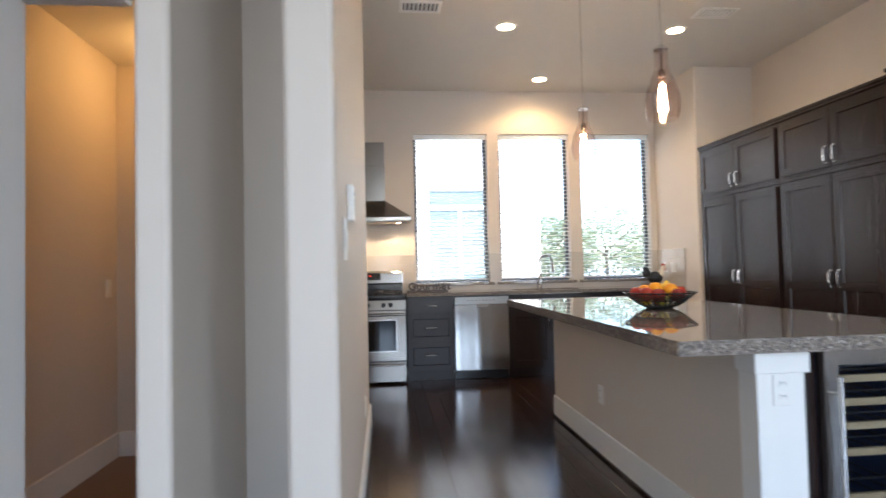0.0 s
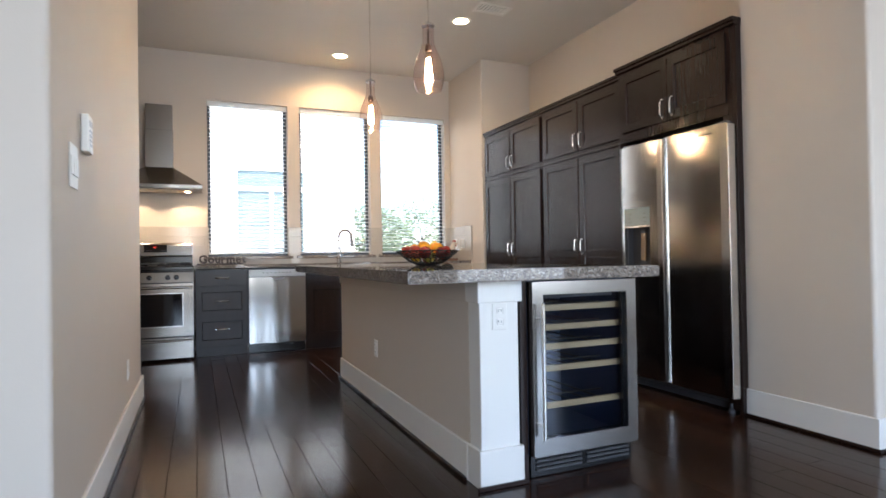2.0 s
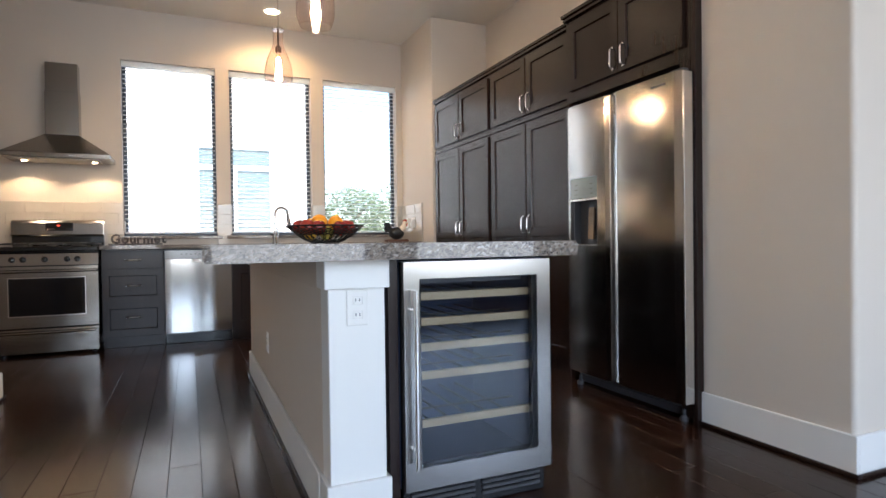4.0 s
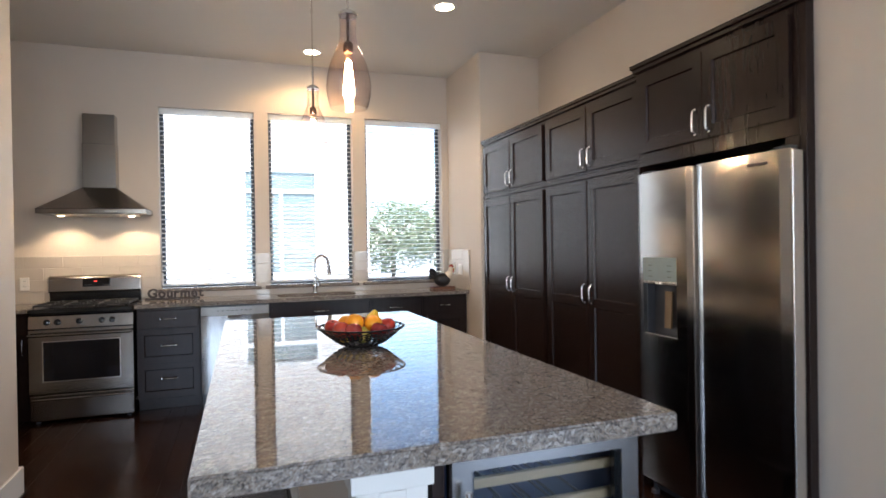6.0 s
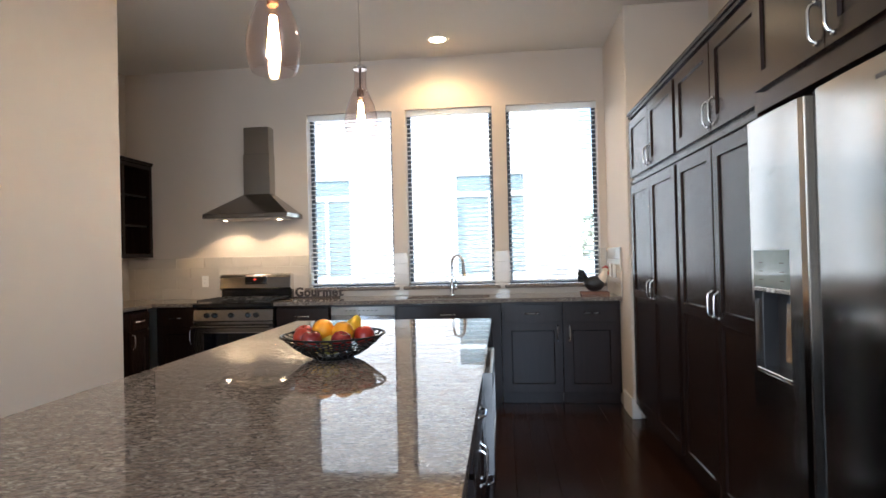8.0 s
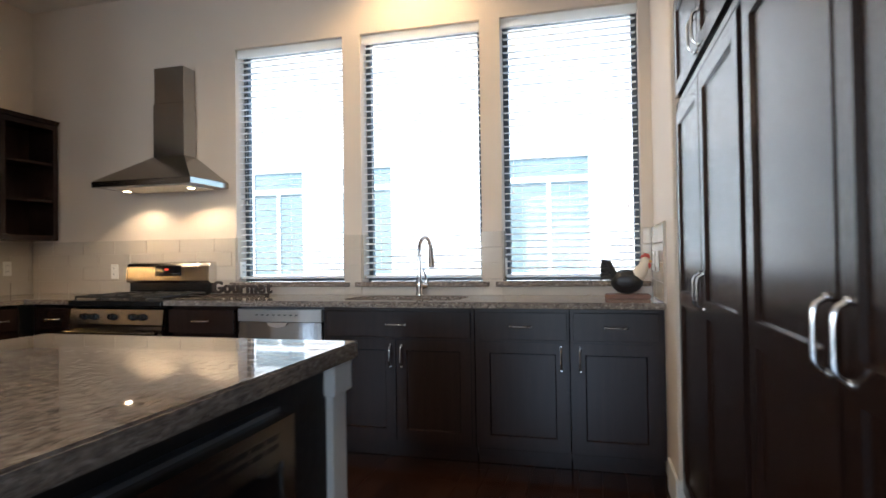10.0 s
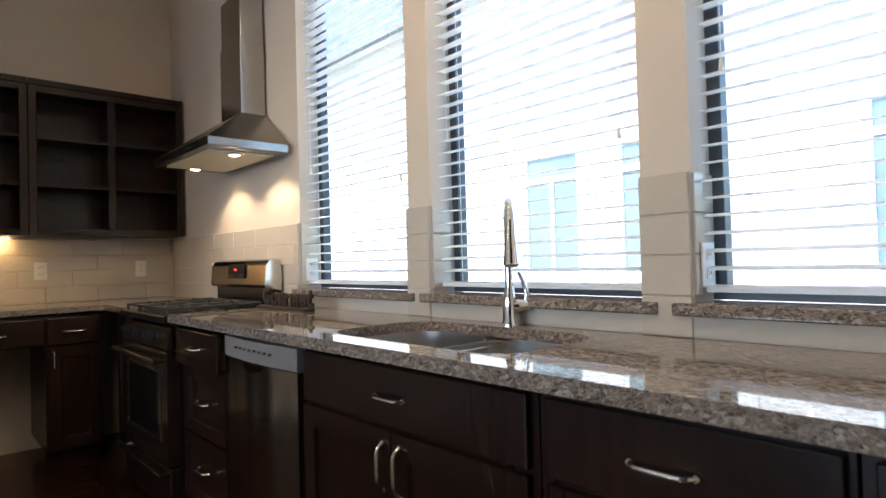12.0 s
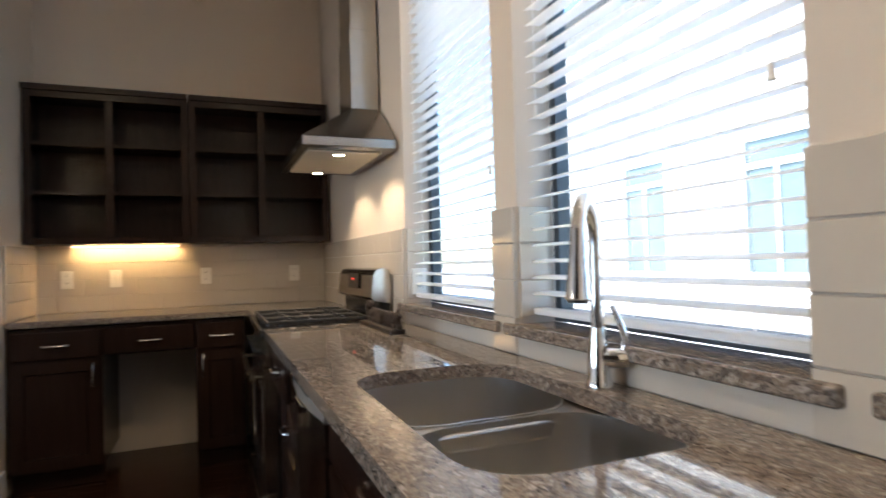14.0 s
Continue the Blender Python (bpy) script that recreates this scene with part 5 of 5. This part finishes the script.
fruit("orange", 0.05, -0.04, 0.108, 0.042, M_ORANGE, "bright orange on top of the fruit", "orange")
fruit("yellow_pear", 0.065, 0.05, 0.11, 0.040, M_LEMON, "yellow pear among the fruit", "pear")
fruit("orange", -0.06, 0.07, 0.10, 0.041, M_ORANGE, "bright orange on top of the fruit", "orange")
fruit("green_apple", 0.0, -0.03, 0.055, 0.040, fruit_skin("yellow green skin", (0.45, 0.42, 0.06), (0.55, 0.40, 0.08), 0.3), "yellow-green apple low in the bowl", "apple")
fruit("red_apple", 0.02, 0.05, 0.052, 0.040, M_APPLE, "red apple low in the bowl", "apple")
fruit("yellow_pear", -0.075, 0.02, 0.052, 0.036, M_LEMON, "yellow pear low in the bowl", "pear")

# ---- rooster figure on a wooden stand ----
rx, ry = 1.335, -0.27
M_WOODRED = wood("reddish stand wood", (0.12, 0.045, 0.02), (0.24, 0.10, 0.05), 0, 0.45)
solid("wooden_stand", prism([(rx - 0.125, ry - 0.07), (rx + 0.125, ry - 0.07), (rx + 0.125, ry + 0.07), (rx - 0.125, ry + 0.07)], "z", TOP, TOP + 0.026, 0.005), M_WOODRED, "small reddish wooden stand on the worktop", "stand", at=(rx, ry, TOP))


def rooster():
    k = Nodes("painted rooster")
    geo = k.t.nodes.new("ShaderNodeVertexColor")
    geo.layer_name = "paint"
    k.link(geo.outputs["Color"], k.b.inputs["Base Color"])
    k.b.inputs["Roughness"].default_value = 0.4
    k.bump(k.noise(90, 3), 0.2, 0.003)
    z0 = TOP + 0.026
    pieces = []
    BLACKC, WHITE, RED, YEL = (0.015, 0.016, 0.018), (0.70, 0.62, 0.50), (0.42, 0.05, 0.03), (0.62, 0.34, 0.06)
    pieces.append((ball((rx, ry, z0 + 0.072), 0.072, (1.28, 0.82, 1.0), 24, 16), BLACKC))
    pieces.append((tube([(rx + 0.055, ry, z0 + 0.10), (rx + 0.082, ry, z0 + 0.135), (rx + 0.094, ry, z0 + 0.165), (rx + 0.098, ry, z0 + 0.185)], [0.045, 0.038, 0.028, 0.022], 16), WHITE))
    pieces.append((ball((rx + 0.10, ry, z0 + 0.19), 0.024, (1.1, 0.85, 1.0)), WHITE))
    for j, (dx, dz, r) in enumerate(((-0.012, 0.022, 0.011), (0.004, 0.03, 0.013), (0.02, 0.026, 0.011))):
        pieces.append((ball((rx + 0.10 + dx, ry, z0 + 0.19 + dz), r, (1.0, 0.45, 1.3), 12, 8), RED))
    pieces.append((ball((rx + 0.125, ry, z0 + 0.165), 0.012, (0.8, 0.6, 1.6), 12, 8), RED))
    pieces.append((lathe([(0.009, 0.0), (0.006, 0.012), (0.0, 0.024)], (rx + 0.122, ry, z0 + 0.19), 10, Vector((1, 0, -0.25)).normalized()), YEL))
    for j in range(7):
        u = j / 6
        zt = z0 + 0.10 + 0.085 * u
        path = [(rx - 0.06, ry + (j % 3 - 1) * 0.012, z0 + 0.08 + 0.02 * u), (rx - 0.10, ry + (j % 3 - 1) * 0.014, zt), (rx - 0.135 - 0.01 * math.sin(3 * u), ry + (j % 3 - 1) * 0.012, zt - 0.004 + 0.012 * u), (rx - 0.15 + 0.01 * u, ry + (j % 3 - 1) * 0.01, zt - 0.022 + 0.01 * u)]
        pieces.append((tube(path, [0.016, 0.014, 0.011, 0.004], 8), BLACKC))
    for s in (-1, 1):
        pieces.append((ball((rx - 0.01, ry + s * 0.055, z0 + 0.078), 0.045, (1.25, 0.28, 0.8), 16, 10), (0.028, 0.03, 0.034)))
    out = bmesh.new()
    lay = out.loops.layers.color.new("paint")
    for b, c in pieces:
        n0 = len(out.faces)
        me = bpy.data.meshes.new("tmp")
        b.to_mesh(me)
        b.free()
        out.from_mesh(me)
        bpy.data.meshes.remove(me)
        out.faces.ensure_lookup_table()
        lay = out.loops.layers.color["paint"]
        srgb = tuple(1.055 * v ** (1 / 2.4) - 0.055 if v > 0.0031 else 12.92 * v for v in c)
        for f in out.faces[n0:]:
            for lp in f.loops:
                lp[lay] = (*srgb, 1)
    return solid("rooster_figurine", out, k.m, "black ceramic rooster with cream neck and red comb", "figurine", at=(rx, ry, z0), smooth=True)


rooster()

# ---- word sign ----
sx, sy = -1.335, -0.16
sign = thing("word_sign", (sx, sy, TOP), "dark wooden cut-out word sign on a base strip", "sign")
M_SIGN = wood("weathered dark sign wood", (0.02, 0.012, 0.009), (0.045, 0.028, 0.022), 0, 0.45)
part("base", boxes((sx - 0.235, sx + 0.235, sy - 0.032, sy + 0.032, TOP, TOP + 0.016), bevel=0.003), M_SIGN, sign)
xcur = sx - 0.215
for ch in "Gourmet":
    cu = bpy.data.curves.new("letter", 'FONT')
    cu.body, cu.size, cu.extrude, cu.bevel_depth, cu.offset = ch, 0.118, 0.007, 0.0012, 0.0028
    tmp = new("letter_tmp", cu)
    me = bpy.data.meshes.new_from_object(tmp)
    bpy.data.objects.remove(tmp)
    bpy.data.curves.remove(cu)
    bm = bmesh.new()
    bm.from_mesh(me)
    bpy.data.meshes.remove(me)
    xs = [v.co.x for v in bm.verts]
    lo_, hi_ = min(xs), max(xs)
    low = min(v.co.y for v in bm.verts)
    bmesh.ops.rotate(bm, verts=bm.verts, cent=(0, 0, 0), matrix=Matrix.Rotation(radians(90), 3, 'X'))
    bmesh.ops.translate(bm, verts=bm.verts, vec=(xcur - lo_, sy, TOP + 0.016 - low))
    part("letter", bm, M_SIGN, sign)
    xcur += hi_ - lo_ + 0.0085

# ---- outside: neighbour's brick house, ground, trees ----
solid("ground", boxes((-120, 120, 0.4, 220, -0.75, -0.55)), plain("pale concrete", (0.58, 0.57, 0.53), 0.9, 0, 0.3, 0.8), "pale ground outside the windows", "ground", "structure")


def brick_mat():
    k = Nodes("pale painted brick")
    b = k.n("ShaderNodeTexBrick", Scale=1.0)
    b.inputs["Color1"].default_value = (0.40, 0.28, 0.21, 1)
    b.inputs["Color2"].default_value = (0.58, 0.50, 0.42, 1)
    b.inputs["Mortar"].default_value = (0.78, 0.75, 0.70, 1)
    b.inputs["Brick Width"].default_value = 0.215
    b.inputs["Row Height"].default_value = 0.075
    b.inputs["Mortar Size"].default_value = 0.012
    sw = k.n("ShaderNodeSeparateXYZ")
    cb = k.n("ShaderNodeCombineXYZ")
    k.link(k.coords(), sw.inputs[0])
    k.link(sw.outputs[0], cb.inputs[0])
    k.link(sw.outputs[2], cb.inputs[1])
    k.link(cb.outputs[0], b.inputs["Vector"])
    patch = k.noise(2.5, 4)
    k.link(k.mix(k.span(patch, 0.0, 0.75), b.outputs["Color"], (0.64, 0.60, 0.55)), k.b.inputs["Base Color"])
    k.b.inputs["Roughness"].default_value = 0.85
    return k.m


HY = 8.6
house = thing("neighbour_house", (-5, HY, -0.55), "pale brick neighbouring house with white-framed windows", "house")
hw = [(-10.4, -8.9, 0.75, 3.4), (-7.0, -5.5, 0.75, 3.4), (-4.65, -3.25, 0.75, 3.4), (-0.7, 1.15, 0.75, 3.4)]
bl, x = [], -16.0
for a, b, z0, z1 in hw:
    bl += [(x, a, HY, HY + 0.3, -0.55, 7.5), (a, b, HY, HY + 0.3, -0.55, z0), (a, b, HY, HY + 0.3, z1, 7.5)]
    x = b
bl.append((x, 2.42, HY, HY + 0.3, -0.55, 7.5))
M_BRICK = brick_mat()
for b in bl:
    part("wall", boxes(b), M_BRICK, house, "pale brick wall")
part("side_wall", boxes((2.12, 2.42, HY + 0.3, HY + 9, -0.55, 7.5)), M_BRICK, house)
part("roof", prism([(HY - 0.5, 7.5), (HY + 4.5, 10.0), (HY + 9.5, 7.5)], "x", -16.4, 2.8), plain("grey shingles", (0.16, 0.16, 0.17), 0.9), house)
M_FARGLASS = plain("grey-green reflecting glass", (0.15, 0.185, 0.185), 0.1, 0.0, 0.4, 1.2)
for a, b, z0, z1 in hw:
    wn_ = part("window", pane_frame(a, b, z0, z1, HY + 0.02, HY + 0.12, 0.09), M_TRIM, house)
    part("transom", boxes((a + 0.09, b - 0.09, HY + 0.03, HY + 0.11, 2.78, 2.90)), M_TRIM, wn_)
    part("pane", boxes((a + 0.09, b - 0.09, HY + 0.07, HY + 0.09, 2.90, z1 - 0.09)), M_FARGLASS, wn_)
    c = (a + b) / 2
    part("mullion", boxes((c - 0.04, c + 0.04, HY + 0.03, HY + 0.11, z0 + 0.09, 2.78)), M_TRIM, wn_)
    for p, q in ((a + 0.09, c - 0.04), (c + 0.04, b - 0.09)):
        part("pane", boxes((p, q, HY + 0.07, HY + 0.09, z0 + 0.09, 2.78)), M_FARGLASS, wn_)
    part("sill", boxes((a - 0.06, b + 0.06, HY - 0.05, HY + 0.1, z0 - 0.08, z0)), M_TRIM, wn_)

M_LEAF = plain("tree leaves", (0.10, 0.12, 0.05), 0.6, 0, 0.4, 3.0)
M_BARK = plain("bark", (0.10, 0.075, 0.055), 0.9, 0, 0.3)


def tree(x, y, h, spread, seed):
    rnd = random.Random(seed)
    t = thing("tree", (x, y, -0.55), "leafy green tree beyond the neighbouring house", "tree", "garden trees")
    trunk = tube([(x, y, -0.55), (x + 0.05, y, 0.4), (x - 0.03, y + 0.05, h * 0.5)], [0.14, 0.11, 0.07], 10)
    for k in range(6):
        a = k * 1.05
        trunk = join(trunk, tube([(x, y, h * 0.3 + 0.12 * k), (x + 0.5 * spread * math.cos(a), y + 0.5 * spread * math.sin(a), h * 0.55 + 0.1 * k), (x + 0.85 * spread * math.cos(a), y + 0.85 * spread * math.sin(a), h * 0.72 + 0.08 * k)], [0.05, 0.03, 0.012], 6))
    part("trunk", trunk, M_BARK, t, "brown tapering trunk with limbs")
    V, F = [], []
    for k in range(5200):
        while True:
            p = Vector((rnd.uniform(-1, 1), rnd.uniform(-1, 1), rnd.uniform(-1, 1)))
            if 0.25 < p.length < 1 and noise.noise(p * 2.3 + Vector((seed, 0, 0))) > -0.18:
                break
        c = Vector((x + p.x * spread, y + p.y * spread, h * 0.5 + p.z * h * 0.5))
        u = Vector((rnd.uniform(-1, 1), rnd.uniform(-1, 1), rnd.uniform(-1, 1))).normalized() * 0.09
        w_ = u.orthogonal().normalized() * 0.05
        i = len(V)
        V += [tuple(c - u), tuple(c + w_), tuple(c + u), tuple(c - w_)]
        F.append((i, i + 1, i + 2, i + 3))
    me = bpy.data.meshes.new("crown")
    me.from_pydata([tuple(Vector(v) - t.location) for v in V], [], F)
    me.materials.append(M_LEAF)
    cr = new("crown", me)
    cr.parent = t
    tagged(cr, "uneven crown of small green leaves", kind="stuff")


tree(6.6, 22.5, 3.9, 2.6, 3)
tree(10.8, 25.0, 4.6, 3.2, 5)
tree(15.8, 27.0, 4.2, 3.2, 8)

# ---- backsplash tiles ----
TH, TW, TJ, TT = 0.1062, 0.308, 0.0034, 0.008
tile_cache = {}


def tile_mesh(w, h):
    key = (round(w, 3), round(h, 3))
    if key not in tile_cache:
        tile_cache[key] = mesh_of("tile", boxes((-w / 2, w / 2, -TT, 0, -h / 2, h / 2), bevel=0.0016), M_TILE)
    return tile_cache[key]


def tile_field(owner, facing, along0, along1, fixed, holes, shift=0.0, z0=TOP, rows=4):
    """Running-bond tiles on one wall. along: the wall's own axis; holes: (from, to, lowest z that is open)."""
    for r in range(rows):
        za, zb = z0 + r * TH, z0 + (r + 1) * TH
        spans = [(along0, along1)]
        for h0, h1, hz in holes:
            if zb > hz + 0.02:
                nxt = []
                for a, b in spans:
                    if h1 <= a or h0 >= b:
                        nxt.append((a, b))
                    else:
                        nxt += [s for s in ((a, h0), (h1, b)) if s[1] - s[0] > 0.01]
                spans = nxt
        for a, b in spans:
            single = b - a < 0.2
            k = math.floor((a - shift - (r % 2) * TW / 2) / TW)
            while True:
                p = shift + (r % 2) * TW / 2 + k * TW
                if p >= b:
                    break
                lo, hi = (a, b) if single else (max(a, p), min(b, p + TW))
                k += 1
                if hi - lo < 0.012:
                    continue
                ob = new("tile", tile_mesh(hi - lo - TJ, TH - TJ))
                ob.parent = owner
                mid, zc = (lo + hi) / 2, (za + zb) / 2
                pos = {"south": Vector((mid, fixed, zc)), "east": Vector((fixed, mid, zc)), "west": Vector((fixed, mid, zc)), "north": Vector((mid, fixed, zc))}[facing]
                ob.location = pos - place_of(owner)
                ob.rotation_euler = (random.uniform(-0.002, 0.002), 0, radians({"south": 0, "west": -90, "east": 90, "north": 180}[facing]) + random.uniform(-0.002, 0.002))
                if single:
                    break


def backsplash(name, at, grout, label):
    o = thing(name, at, label, "backsplash", "tile backsplash")
    part("grout_bed", boxes(*grout), M_GROUT, o)
    return o


gb = [(LEFT_X + 0.01, WINS[0][0] - 0.001, -0.0085, -0.001, TOP + 0.001, TILE_TOP), (WINS[0][1] + 0.001, WINS[1][0] - 0.001, -0.0085, -0.001, SILL, TILE_TOP),
      (WINS[1][1] + 0.001, WINS[2][0] - 0.001, -0.0085, -0.001, SILL, TILE_TOP), (WINS[2][1] + 0.001, PIL_X - 0.01, -0.0085, -0.001, TOP + 0.001, TILE_TOP),
      (WINS[0][0] - 0.001, WINS[2][1] + 0.001, -0.0085, -0.001, TOP + 0.001, SILL - 0.036)]
bs = backsplash("north_backsplash", (-0.9, 0, TOP), gb, "cream glazed subway tile below and between the windows")
tile_field(bs, "south", LEFT_X + 0.018, PIL_X - 0.018, -0.0085, [(a, b, SILL - 0.034) for a, b in WINS], 0.05)
bs = backsplash("west_backsplash", (LEFT_X, -0.9, TOP), [(LEFT_X + 0.001, LEFT_X + 0.0085, -1.868, -0.018, TOP + 0.001, TILE_TOP)], "cream glazed subway tile under the open shelves")
tile_field(bs, "east", -1.86, -0.018, LEFT_X + 0.0085, [], 0.1)
bs = backsplash("pilaster_backsplash", (PIL_X, -0.3, TOP), [(PIL_X - 0.0085, PIL_X - 0.001, -0.655, -0.018, TOP + 0.001, TILE_TOP)], "cream glazed subway tile on the pilaster side")
tile_field(bs, "west", -0.655, -0.018, PIL_X - 0.0085, [], 0.02)
bs = backsplash("return_backsplash", (-3.1, -1.869, TOP), [(LEFT_X + 0.01, -2.78, -1.8695, -1.862, TOP + 0.001, TILE_TOP)], "cream glazed subway tile at the desk end")
tile_field(bs, "north", LEFT_X + 0.018, -2.78, -1.862, [], 0.0)
# tiles returned into the window reveals
rv = thing("reveal_tiles", (0, 0.05, SILL), "cream glazed tile lining the lower window reveals", "tile", "")
for a, b in WINS:
    for x, rot, sgn in ((a, 90, 1), (b, -90, -1)):
        for r in range(3):
            z = TILE_TOP - (r + 0.5) * TH
            ob = new("tile", tile_mesh(0.112, TH - TJ))
            ob.parent = rv
            ob.location = Vector((x, 0.057, z)) - rv.location
            ob.rotation_euler = (0, 0, radians(rot))

# ---- floor planks ----
PW, PL = 0.125, 1.15
plank_cache = {}
rnd = random.Random(11)
rest = []


def plank_mesh(length):
    key = round(length, 2)
    if key not in plank_cache:
        plank_cache[key] = mesh_of("plank", boxes((-PW / 2 + 0.0007, PW / 2 - 0.0007, -key / 2 + 0.0007, key / 2 - 0.0007, -0.006, 0.0), bevel=0.001), M_FLOOR)
    return plank_cache[key]


count = 0
x = -5.2 + PW / 2
while x < 5.6:
    y = BACK + rnd.uniform(-1.0, 0)
    while y < 0.0:
        L = round(rnd.choice((0.6, 0.85, 1.1, 1.35, 1.6)), 2)
        y1 = min(y + L, 0.0)
        y0 = max(y, BACK)
        y += L
        if y1 - y0 < 0.05:
            continue
        near = -2.0 < x < 1.7 and -6.9 < (y0 + y1) / 2 < -0.6 and not (-0.40 < x < 0.32 and y0 > -4.6 and y1 < -2.2)
        if near and count < 300:
            ob = new("plank", plank_mesh(y1 - y0))
            ob.parent = floor
            ob.location = (x, (y0 + y1) / 2, rnd.uniform(-0.0003, 0.0))
            ob.rotation_euler = (rnd.uniform(-0.0012, 0.0012), rnd.uniform(-0.002, 0.002), 0)
            count += 1
        else:
            rest.append((x, y0, y1))
    x += PW
V, F = [], []
for x, y0, y1 in rest:
    i = len(V)
    V += [(x - PW / 2 + 0.001, y0 + 0.001, -0.0003), (x + PW / 2 - 0.001, y0 + 0.001, -0.0003), (x + PW / 2 - 0.001, y1 - 0.001, -0.0003), (x - PW / 2 + 0.001, y1 - 0.001, -0.0003)]
    F.append((i, i + 1, i + 2, i + 3))
me = bpy.data.meshes.new("far_planks")
me.from_pydata(V, [], F)
me.materials.append(M_FLOOR)
fp = new("far_planks", me)
fp.parent = floor
tagged(fp, "remaining dark floor planks", kind="stuff")
